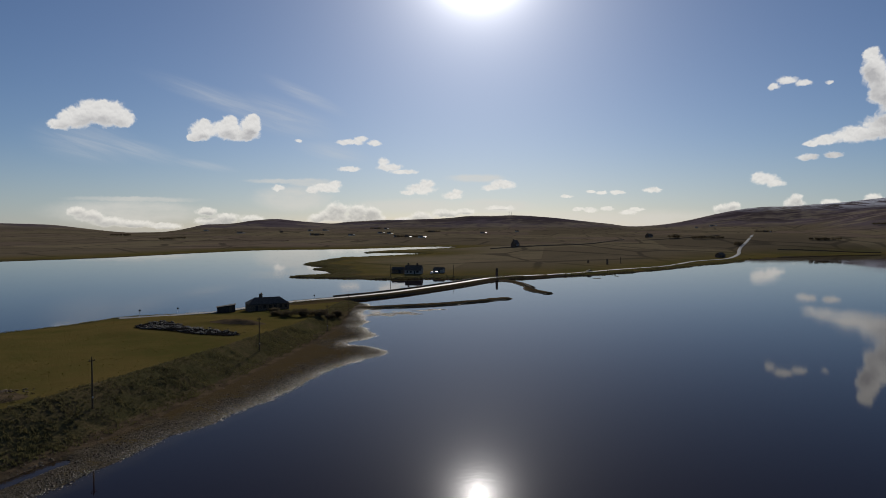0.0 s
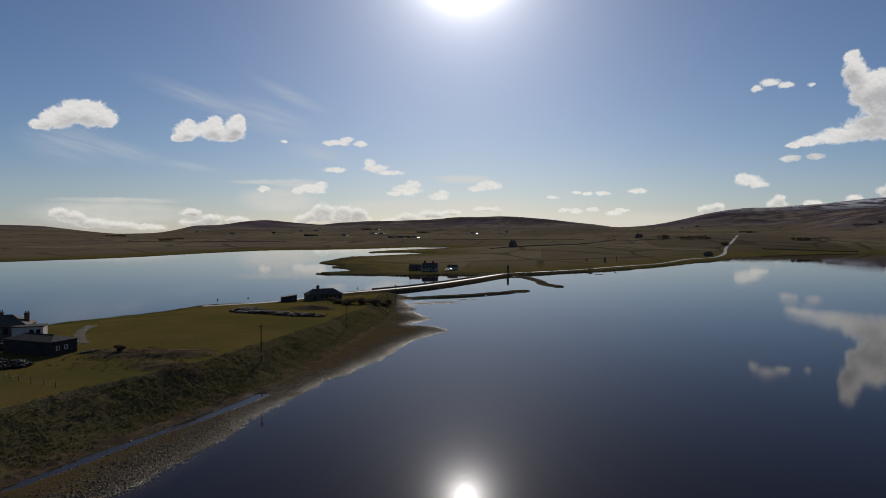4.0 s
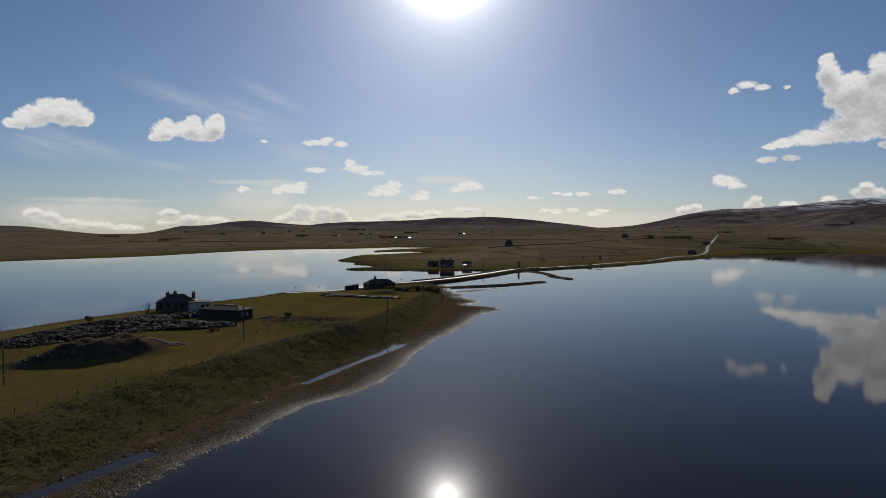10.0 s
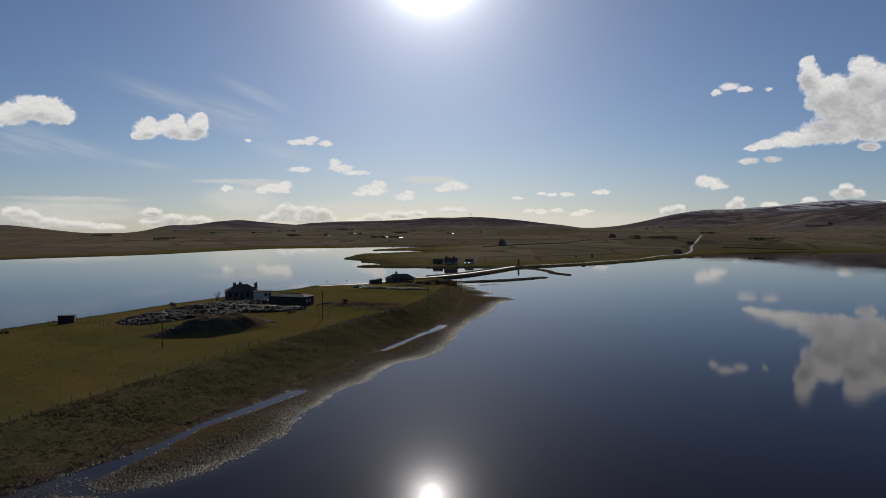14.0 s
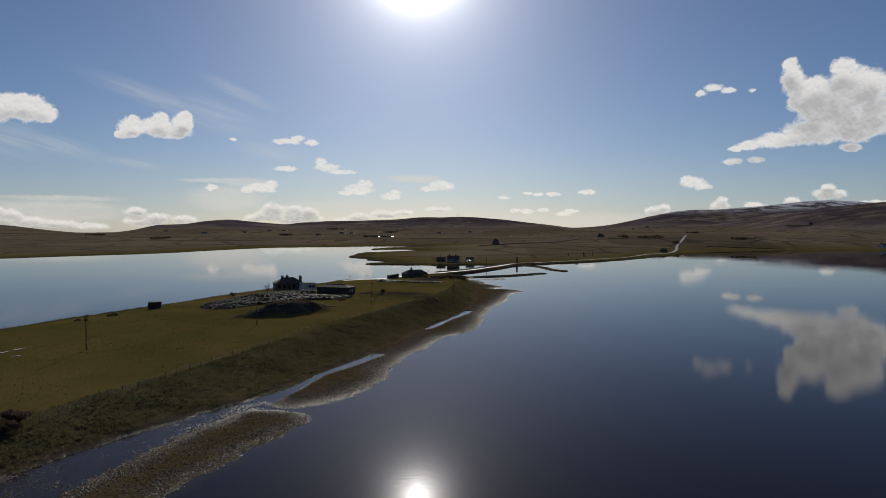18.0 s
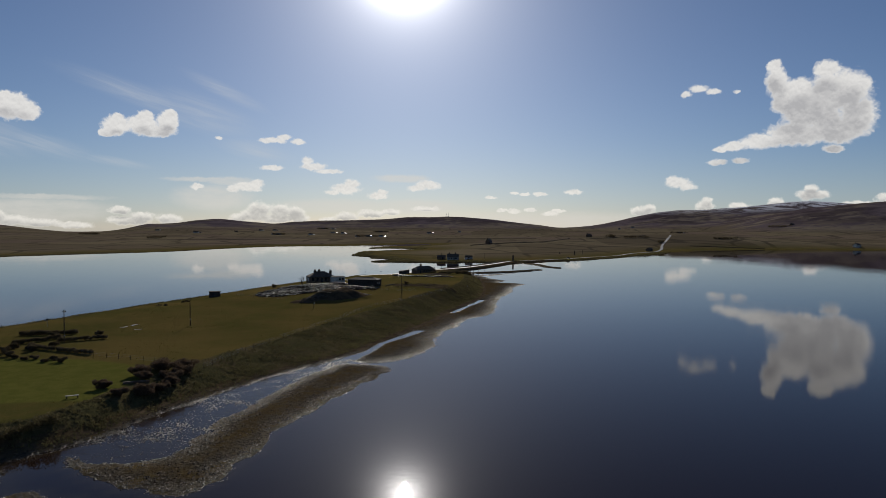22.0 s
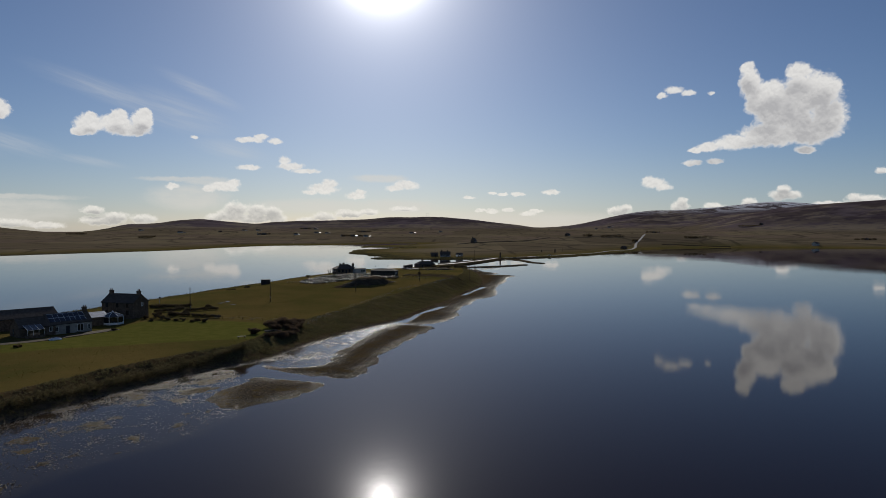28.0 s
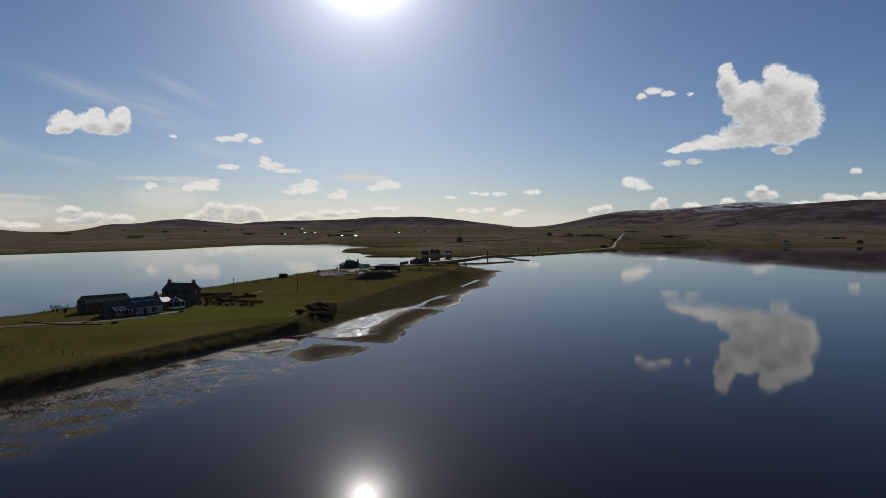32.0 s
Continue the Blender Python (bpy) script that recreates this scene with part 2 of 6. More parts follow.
# ---- materials ----
def material(name, color, rough=0.8, metal=0.0, vary=0.25, scale=1.5, bump=0.3, bump_scale=20.0, spec=0.12, color2=None, object_random=0.0):
    """A plain surface with variation at two scales and a fine relief."""
    mat = bpy.data.materials.new(name)
    mat.use_nodes = True
    n = Nodes(mat.node_tree)
    at = n.add("ShaderNodeTexCoord").outputs["Object"]
    broad, fine = n.noise(at, scale, 4.0), n.noise(at, bump_scale, 3.0, 0.6)
    dark = tuple(c * (1 - vary) for c in color)
    light = color2 or tuple(min(1, c * (1 + vary)) for c in color)
    base = n.mix(n.ramp(broad, 0.3, 0.7), dark, light)
    base = n.mix(n.math("MULTIPLY", n.ramp(fine, 0.35, 0.75), 0.5 * vary + 0.1), base, tuple(c * 0.6 for c in color))
    if object_random:
        chance = n.add("ShaderNodeObjectInfo").outputs["Random"]
        base = n.mix(n.math("MULTIPLY", chance, object_random), base, tuple(c * 0.45 for c in color))
    relief = n.add("ShaderNodeBump", {"Strength": bump, "Distance": 0.02, "Height": fine})
    bsdf = n.add("ShaderNodeBsdfPrincipled", {"Base Color": base, "Roughness": rough, "Metallic": metal, "Specular IOR Level": spec,
                                              "Normal": relief.outputs[0]})
    n.add("ShaderNodeOutputMaterial", {"Surface": bsdf.outputs[0]})
    return mat


def ground_material():
    """Turf, rough grass, shingle, ploughed fields and moor, by the kind of cover that each place carries."""
    mat = bpy.data.materials.new("ground_cover")
    mat.use_nodes = True
    n = Nodes(mat.node_tree)
    geo = n.add("ShaderNodeNewGeometry").outputs["Position"]

    def cover(name):
        return n.add("ShaderNodeAttribute", attribute_name=name).outputs["Fac"]
    broad, mid, fine = n.noise(geo, 0.03, 4.0), n.noise(geo, 0.35, 5.0, 0.6), n.noise(geo, 4.0, 4.0, 0.65)
    turf = n.mix(n.ramp(broad, 0.35, 0.65), (0.092, 0.083, 0.025), (0.146, 0.107, 0.036))
    turf = n.mix(n.math("MULTIPLY", n.ramp(mid, 0.42, 0.72), 0.55), turf, (0.132, 0.090, 0.032))
    turf = n.mix(n.math("MULTIPLY", n.ramp(fine, 0.45, 0.8), 0.6), turf, (0.058, 0.056, 0.014))
    lawn = n.mix(n.ramp(mid, 0.3, 0.7), (0.104, 0.108, 0.024), (0.136, 0.128, 0.031))
    rough = n.mix(n.ramp(n.noise(geo, 0.12, 4.0), 0.38, 0.66), (0.084, 0.076, 0.033), (0.124, 0.093, 0.049))
    rough = n.mix(n.ramp(n.noise(geo, 1.3, 5.0, 0.65), 0.4, 0.68), rough, (0.068, 0.061, 0.029))
    cell = n.add("ShaderNodeTexVoronoi", {"Vector": geo, "Scale": 3.2, "Randomness": 1.0})
    shingle = n.mix(n.math("MULTIPLY", n.add("ShaderNodeSeparateColor", {0: cell.outputs["Color"]}).outputs[0], 0.8), (0.050, 0.040, 0.027), (0.145, 0.118, 0.082))
    shingle = n.mix(n.ramp(n.noise(geo, 0.25, 4.0), 0.48, 0.66), shingle, (0.100, 0.072, 0.032))
    dry = n.ramp(n.math("ADD", n.add("ShaderNodeSeparateXYZ", {0: geo}).outputs[2], n.math("MULTIPLY", n.math("SUBTRACT", mid, 0.5), 0.6)), 0.28, 0.47)
    shingle = n.mix(n.math("MULTIPLY", dry, 0.85), shingle, n.mix(n.ramp(fine, 0.35, 0.7), (0.100, 0.070, 0.034), (0.064, 0.045, 0.023)))
    # far farmland: parcels of field, each its own shade
    parcel_at = n.add("ShaderNodeMapping", {"Vector": geo, "Rotation": (0, 0, 0.35), "Scale": (0.0052, 0.0028, 0.0)}).outputs[0]
    parcel = n.add("ShaderNodeTexVoronoi", {"Vector": parcel_at, "Scale": 1.0, "Randomness": 0.75}, distance="CHEBYCHEV")
    pick = n.add("ShaderNodeSeparateColor", {0: parcel.outputs["Color"]})
    far = n.mix(n.ramp(pick.outputs[0], 0.2, 0.8), (0.142, 0.112, 0.073), (0.200, 0.160, 0.100))
    far = n.mix(n.math("MULTIPLY", n.ramp(pick.outputs[1], 0.55, 0.85), 0.7), far, (0.175, 0.128, 0.100))
    dyke = n.add("ShaderNodeTexVoronoi", {"Vector": parcel_at, "Scale": 1.7, "Randomness": 0.8}, feature="DISTANCE_TO_EDGE").outputs["Distance"]
    far = n.mix(n.math("MULTIPLY", n.ramp(n.noise(geo, 0.018, 5.0, 0.65), 0.48, 0.66), 0.55), far, (0.105, 0.088, 0.060))
    far = n.mix(n.math("MULTIPLY", n.ramp(n.math("ADD", dyke, n.math("MULTIPLY", n.math("SUBTRACT", broad, 0.5), 0.06)), 0.034, 0.012), 0.7), far, (0.055, 0.046, 0.036))
    far = n.mix(n.math("MULTIPLY", n.ramp(mid, 0.35, 0.75), 0.35), far, (0.095, 0.080, 0.052))
    # moor browns greyed towards violet, with the haze of distance put into the colour
    moor = n.mix(n.ramp(n.noise(geo, 0.0032, 5.0, 0.6), 0.46, 0.54), (0.140, 0.110, 0.116), (0.220, 0.180, 0.135))
    moor = n.mix(n.ramp(n.noise(geo, 0.02, 4.0), 0.45, 0.7), moor, (0.110, 0.088, 0.094))
    up = n.add("ShaderNodeSeparateXYZ", {0: geo}).outputs[2]
    heather = n.math("MULTIPLY", n.ramp(up, 30.0, 75.0), n.ramp(n.noise(geo, 0.006, 5.0, 0.65), 0.38, 0.56))
    moor = n.mix(n.math("MULTIPLY", heather, 0.8), moor, (0.056, 0.042, 0.048))
    streak = n.noise(n.vec("MULTIPLY", geo, (1.0, 0.22, 1.0)), 0.024, 6.0, 0.72)
    snow = n.math("MULTIPLY", n.ramp(up, 105.0, 175.0), n.ramp(streak, 0.56, 0.45))
    snow = n.math("ADD", snow, n.math("MULTIPLY", n.ramp(up, 170.0, 205.0), 0.25), clamp=True)
    snow = n.math("MULTIPLY", snow, n.ramp(n.vec("LENGTH", geo), 3700.0, 4050.0))
    moor = n.mix(n.math("MULTIPLY", snow, 0.85), moor, (0.78, 0.78, 0.82))
    base = n.mix(cover("farmland"), turf, far)
    base = n.mix(cover("moor"), base, moor)
    base = n.mix(cover("lawn"), base, lawn)
    edge = n.math("MULTIPLY", n.math("SUBTRACT", mid, 0.5), 0.5)
    base = n.mix(n.ramp(n.math("ADD", cover("rough"), edge), 0.4, 0.6), base, rough)
    base = n.mix(n.ramp(n.math("ADD", cover("shingle"), edge), 0.4, 0.6), base, shingle)
    base = n.mix(n.ramp(n.math("ADD", cover("soil"), edge), 0.4, 0.6), base, n.mix(n.ramp(mid, 0.35, 0.65), (0.066, 0.049, 0.032), (0.125, 0.090, 0.055)))
    high = n.math("ADD", n.math("MULTIPLY", fine, 0.5), n.math("MULTIPLY", n.noise(geo, 1.3, 5.0, 0.65), 1.0))
    relief = n.add("ShaderNodeBump", {"Strength": 0.8, "Distance": 0.25, "Height": high})
    bsdf = n.add("ShaderNodeBsdfPrincipled", {"Base Color": base, "Roughness": 1.0, "Specular IOR Level": 0.0, "Normal": relief.outputs[0]})
    n.add("ShaderNodeOutputMaterial", {"Surface": bsdf.outputs[0]})
    return mat


def water_material():
    mat = bpy.data.materials.new("loch_water")
    mat.use_nodes = True
    n = Nodes(mat.node_tree)
    geo = n.add("ShaderNodeNewGeometry").outputs["Position"]
    drift = n.ramp(n.noise(geo, 0.012, 3.0), 0.35, 0.7)
    shallow = n.add("ShaderNodeAttribute", attribute_name="shallow").outputs["Fac"]
    ruffled = n.math("MULTIPLY", n.add("ShaderNodeAttribute", attribute_name="rippled").outputs["Fac"], n.ramp(n.noise(geo, 0.55, 5.0, 0.7), 0.40, 0.60))
    long_at = n.add("ShaderNodeMapping", {"Vector": geo, "Rotation": (0, 0, 0.5), "Scale": (0.45, 1.0, 1.0)}).outputs[0]
    ripple = n.add("ShaderNodeBump", {"Strength": n.math("ADD", n.math("MULTIPLY_ADD", drift, 0.05, 0.016), n.math("MULTIPLY", ruffled, 0.55)), "Distance": 0.08, "Height": n.noise(long_at, 1.6, 4.0, 0.62)})
    swell = n.add("ShaderNodeBump", {"Strength": 0.012, "Distance": 0.10, "Height": n.noise(long_at, 0.22, 2.0), "Normal": ripple.outputs[0]})
    silt = n.mix(n.ramp(n.noise(geo, 1.6, 5.0, 0.7), 0.35, 0.65), (0.022, 0.015, 0.010), (0.052, 0.037, 0.023))
    bsdf = n.add("ShaderNodeBsdfPrincipled", {"Base Color": n.mix(n.math("MULTIPLY", shallow, 0.8), (0.0120, 0.0052, 0.0062), silt), "Roughness": n.math("MULTIPLY_ADD", ruffled, 0.16, 0.012), "IOR": 1.333, "Specular IOR Level": 0.14, "Normal": swell.outputs[0]})
    n.add("ShaderNodeOutputMaterial", {"Surface": bsdf.outputs[0]})
    return mat


GROUND, WATER = ground_material(), water_material()
STONE = material("rubble_stone", (0.140, 0.104, 0.074), 0.9, vary=0.4, scale=2.2, bump=0.7, bump_scale=9.0)
SLATE = material("stone_slates", (0.118, 0.090, 0.070), 0.8, vary=0.3, scale=1.5, bump=0.6, bump_scale=7.0)
HARL = material("white_harling", (0.54, 0.50, 0.43), 0.9, vary=0.14, scale=0.9, bump=0.5, bump_scale=30.0)
GREYHARL = material("grey_harling", (0.33, 0.31, 0.28), 0.9, vary=0.2, scale=0.8, bump=0.5, bump_scale=30.0)
TIMBER = material("weathered_timber", (0.11, 0.085, 0.06), 0.85, vary=0.35, scale=3.0, bump=0.5, bump_scale=25.0, object_random=0.5)
DARKWOOD = material("tarred_boards", (0.050, 0.043, 0.039), 0.8, vary=0.3, scale=2.0, bump=0.4, bump_scale=14.0)
FELT = material("roofing_felt", (0.046, 0.042, 0.040), 0.85, vary=0.3, scale=0.8, bump=0.4, bump_scale=18.0)
WHITEPAINT = material("white_paint", (0.78, 0.78, 0.76), 0.5, vary=0.06, scale=3.0, bump=0.1)
DARKPAINT = material("dark_paint", (0.03, 0.032, 0.035), 0.5, vary=0.2, scale=3.0, bump=0.1)
ASPHALT = material("worn_asphalt", (0.13, 0.128, 0.125), 0.7, vary=0.2, scale=0.4, bump=0.4, bump_scale=30.0, spec=0.4)
TRACK = material("stony_track", (0.070, 0.054, 0.034), 0.9, vary=0.3, scale=0.7, bump=0.5, bump_scale=12.0)
SHEETING = material("black_sheeting", (0.014, 0.012, 0.011), 0.8, vary=0.3, scale=1.2, bump=0.9, bump_scale=2.5, spec=0.0)
RUBBER = material("tyre_rubber", (0.036, 0.034, 0.033), 0.48, vary=0.25, scale=2.0, bump=0.3, spec=0.22)
METAL = material("galvanised_metal", (0.45, 0.46, 0.47), 0.4, metal=0.9, vary=0.2)
POT = material("chimney_clay", (0.22, 0.11, 0.07), 0.85, vary=0.2)
CELLS = material("solar_cells", (0.040, 0.036, 0.046), 0.2, vary=0.15, scale=4.0, bump=0.02, spec=0.7)


def glass_material():
    mat = bpy.data.materials.new("window_glass")
    mat.use_nodes = True
    n = Nodes(mat.node_tree)
    at = n.add("ShaderNodeTexCoord").outputs["Object"]
    wave = n.add("ShaderNodeBump", {"Strength": 0.08, "Distance": 0.02, "Height": n.noise(at, 1.2, 2.0)})
    bsdf = n.add("ShaderNodeBsdfPrincipled", {"Base Color": (0.015, 0.018, 0.02, 1), "Roughness": 0.05, "IOR": 1.5, "Normal": wave.outputs[0]})
    n.add("ShaderNodeOutputMaterial", {"Surface": bsdf.outputs[0]})
    return mat


GLASS = glass_material()


# ---- shape helpers ----
def mesh_from(name, verts, faces, mat, smooth=False):
    data = bpy.data.meshes.new(name)
    data.from_pydata(verts, [], faces)
    data.materials.append(mat)
    if smooth:
        data.polygons.foreach_set("use_smooth", [True] * len(data.polygons))
    data.update()
    return data


def thing(name, label, category, m=None, group="", kind=""):
    ob = new(name)
    ob.empty_display_size = 0.3
    if m is not None:
        ob.matrix_world = m
    return tagged(ob, label, category, group, kind)


def part(name, bm, mat, parent, label=""):
    """Links a bmesh as one mesh object under a thing or a part, in the parent's own space."""
    data = bpy.data.meshes.new(name)
    bm.normal_update()
    bm.to_mesh(data)
    bm.free()
    data.materials.append(mat)
    ob = new(name, data)
    ob.parent = parent
    return tagged(ob, label)


def box(x0, x1, y0, y1, z0, z1, bm=None, bevel=0.0):
    bm = bm or bmesh.new()
    made = bmesh.ops.create_cube(bm, size=1.0, matrix=Matrix.Translation(((x0 + x1) / 2, (y0 + y1) / 2, (z0 + z1) / 2)) @ Matrix.Diagonal((x1 - x0, y1 - y0, z1 - z0, 1)))
    if bevel:
        edges = list({e for v in made["verts"] for e in v.link_edges})
        bmesh.ops.bevel(bm, geom=edges, offset=bevel, segments=1, affect="EDGES")
    return bm


def solid(verts, faces, bm=None):
    bm = bm or bmesh.new()
    vs = [bm.verts.new(v) for v in verts]
    for f in faces:
        bm.faces.new([vs[i] for i in f])
    bmesh.ops.recalc_face_normals(bm, faces=bm.faces[:])
    return bm


def rod(p, q, r0, r1, sides=6, bm=None):
    bm = bm or bmesh.new()
    p, q = Vector(p), Vector(q)
    bmesh.ops.create_cone(bm, cap_ends=True, segments=sides, radius1=r0, radius2=r1, depth=(q - p).length,
                          matrix=Matrix.Translation((p + q) / 2) @ (q - p).to_track_quat("Z", "Y").to_matrix().to_4x4())
    return bm


# ---- the lie of the land ----
def curve_through(points, step=4.0, closed=False):
    """A smooth line through a few points, cut into even steps."""
    p = np.array(points, float)
    n = len(p)
    rows = []
    for i in range(n if closed else n - 1):
        ids = [(i + k) % n if closed else min(max(i + k, 0), n - 1) for k in (-1, 0, 1, 2)]
        a, b, c, d = p[ids]
        cuts = min(max(2, int(np.linalg.norm(c - b) / step)), 40)
        for u in np.arange(cuts) / cuts:
            rows.append(0.5 * (2 * b + (c - a) * u + (2 * a - 5 * b + 4 * c - d) * u * u + (3 * b - a - 3 * c + d) * u ** 3))
    if not closed:
        rows.append(p[-1])
    return np.array(rows)


def wobble(line, amount, size, seed):
    """Moves a line's points about a little, as water leaves a shore."""
    out = line.copy()
    for i, (x, y) in enumerate(line):
        out[i, 0] += amount * noise.fractal((x / size, y / size, seed), 1.0, 2.0, 3)
        out[i, 1] += amount * noise.fractal((x / size, y / size, seed + 7.3), 1.0, 2.0, 3)
    return out


def line_distance(line, px, py, closed=False):
    """Each place's distance from a line; signed, and positive inside, where the line is closed."""
    best = np.full(px.shape, 1e18)
    inside = np.zeros(px.shape, bool)
    last = len(line) if closed else len(line) - 1
    for i in range(last):
        (ax, ay), (bx, by) = line[i], line[(i + 1) % len(line)]
        ex, ey = bx - ax, by - ay
        u = np.clip(((px - ax) * ex + (py - ay) * ey) / (ex * ex + ey * ey + 1e-12), 0, 1)
        best = np.minimum(best, (px - ax - u * ex) ** 2 + (py - ay - u * ey) ** 2)
        if closed and ay != by:
            inside ^= ((ay > py) != (by > py)) & (px < (bx - ax) * (py - ay) / (by - ay) + ax)
    d = np.sqrt(best)
    return np.where(inside, d, -d) if closed else d


def rise(x):
    x = np.clip(x, 0, 1)
    return x * x * (3 - 2 * x)


def lattice(px, py, size, seed):
    """Smooth value noise, quick on whole arrays."""
    gx, gy = px / size + 512.3 + seed * 17.1, py / size + 512.7 + seed * 5.9
    ix, iy = np.floor(gx).astype(np.int64), np.floor(gy).astype(np.int64)
    fx, fy = rise(gx - ix), rise(gy - iy)

    def value(a, b):
        h = (a * 374761393 + b * 668265263 + seed * 1442695) & 0xFFFFFFFF
        h = ((h ^ (h >> 13)) * 1274126177) & 0xFFFFFFFF
        return ((h ^ (h >> 16)) & 0xFFFF) / 65535.0
    top = value(ix, iy) * (1 - fx) + value(ix + 1, iy) * fx
    low = value(ix, iy + 1) * (1 - fx) + value(ix + 1, iy + 1) * fx
    return top * (1 - fy) + low * fy - 0.5


# the foot of the bank on the open side, from the bridge southward
BANK = curve_through([(-24, 285), (-25, 262), (-25, 235), (-26, 212), (-29, 190), (-34, 160), (-40, 130), (-48, 100), (-60.5, 72), (-74.5, 36), (-85, 14), (-92.5, -1), (-98.5, -13), (-103.5, -22.5), (-107, -31),
                      (-111.5, -38.5), (-122.5, -53), (-131, -67), (-138, -80), (-147, -98), (-156, -106), (-168.5, -121), (-180, -141), (-188.5, -154), (-200, -174), (-228, -232), (-268, -320), (-330, -440), (-420, -700), (-500, -1700)], 4)
# the crest of the bank on the far side, from the south northward
CREST = curve_through([(-760, -1700), (-560, -700), (-430, -350), (-325, -180), (-247, -57), (-238, -40), (-197, 38), (-181, 72), (-160, 112), (-131, 178), (-118, 200), (-107, 217),
                       (-103, 231), (-93, 242), (-80, 248), (-71, 255), (-64, 268), (-51, 281), (-36, 297)], 4)
# the water's edge on the open side, shingle included
EDGE = curve_through([(-20, 285), (-18, 267), (-21.5, 260), (-18, 235), (-18, 221), (-13.5, 201), (-20, 187), (-13.5, 182), (-7.5, 173), (-13, 164), (-19, 153), (-23.5, 141), (-27, 126), (-32.5, 114), (-38, 101), (-42, 89),
                      (-46.5, 75), (-50.5, 58), (-54, 46.5), (-59, 39), (-66.5, 28.5), (-72, 17), (-78, 4.5), (-81.5, -4), (-83.5, -16), (-86.5, -26), (-91, -35), (-97, -42), (-103, -43), (-107.5, -38),
                      (-111, -37.5), (-122, -52.5), (-130.5, -66.5), (-137.5, -80), (-146.5, -98), (-155.5, -106), (-168, -121), (-179.5, -141), (-188, -154), (-199.5, -174), (-227.5, -232), (-267, -321), (-329, -441), (-419, -700), (-499, -1700)], 3)
FAR_EDGE = CREST + np.array([-5.0, 3.5])
NESS = wobble(np.vstack([EDGE, FAR_EDGE]), 1.6, 9.0, 1.0)
CAUSEWAY = curve_through([(-60, 268), (-50, 284), (-34, 299), (-10, 326), (19, 371), (48, 419), (76, 436), (110, 462), (148, 497), (197, 540), (250, 612), (300, 660), (352, 745), (395, 830), (450, 925), (510, 1030)], 5)
CAUSE_AXIS = CAUSEWAY[(CAUSEWAY[:, 1] > 280) & (CAUSEWAY[:, 1] < 440)]
ROCK_SPIT = wobble(curve_through([(-21, 270), (-2, 276), (14, 284), (30, 296), (39, 303)], 3), 1.2, 7, 2.0)
SMALL_SPIT = wobble(curve_through([(50, 412), (57, 392), (59, 366), (57, 345), (62, 327)], 3), 1.0, 7, 3.0)
MAIN = wobble(curve_through([(45, 424), (27, 414), (10, 424), (-12, 421), (-26, 420), (-50, 430), (-82, 441), (-78, 452), (-60, 470), (-64, 492), (-70, 515), (-83, 529), (-70, 543), (-84, 570), (-98, 597), (-92, 655), (-82, 728), (-48, 757), (-22, 790), (4, 825), (-9, 866),
                             (-42, 884), (-62, 868), (-68, 890), (-45, 955), (-6, 1005), (42, 1066), (62, 1143), (46, 1168), (-6, 1133), (-49, 1086), (-98, 1040), (-158, 1012), (-225, 985), (-288, 862), (-330, 750), (-410, 655), (-490, 555), (-640, 430), (-900, 250),
                             (-1500, -300), (-4900, -900), (-4900, 4900), (4900, 4900), (4900, -600), (1500, 250), (1000, 560), (800, 690), (640, 765), (520, 772), (420, 742), (350, 685), (322, 655), (277, 600), (236, 562),
                             (189, 512), (141, 468), (118, 452), (96, 443), (76, 428)], 9, True), 2.5, 16, 4.0)
BAR = wobble(curve_through([(-142.5, -110.5), (-137, -115), (-133, -118.5), (-129, -122), (-126, -120), (-123.5, -115), (-120.5, -104.5), (-117, -91.5), (-112.5, -81), (-106, -67), (-101.5, -59), (-98.5, -51), (-103, -46),
                            (-108.5, -45), (-112.5, -50), (-117.5, -60), (-121, -68), (-124.5, -79.5), (-128.5, -88), (-129, -95), (-130.5, -103), (-134, -107.5), (-138.5, -108.5), (-144, -105.5), (-147, -104)], 2, True), 0.9, 4, 5.0)
ISLET = wobble(curve_through([(-133, -124), (-133.8, -128), (-138, -135), (-142, -137.4), (-147, -142), (-151.5, -138.6), (-153.5, -131), (-149, -123.5), (-145.5, -117.5), (-142, -119.5), (-137, -122.5)], 2, True), 0.9, 4, 6.0)
FLAT = wobble(curve_through([(-214, -206), (-200, -205), (-189.5, -201.5), (-180.5, -190.5), (-174, -181), (-163, -166), (-155, -157.5), (-148.7, -146), (-147, -142), (-152, -132), (-149, -122), (-152, -112), (-157, -108), (-169, -123), (-181, -143), (-189, -156), (-201, -176)], 3, True), 1.6, 6, 7.0)
BASIN = curve_through([(-105.5, -41.5), (-113, -42), (-123, -55), (-131.5, -68), (-138.5, -81), (-147.5, -100), (-143, -106), (-137.5, -109), (-131, -103), (-129, -92), (-125, -80), (-120.5, -67), (-115, -54)], 3, True)
# pools behind the stones: a line, and half its width
POOLS = [(np.array(p, float), half) for p, half in (([(-68.8, 47), (-63, 59.5), (-57, 72), (-51.5, 83.5), (-48, 93)], 1.55), ([(-78.7, 28.3), (-72.3, 39.3)], 0.55), ([(-107, -38), (-102, -28.5), (-98.5, -17.5), (-95, -12), (-91, -5), (-85.5, 5)], 1.6))]
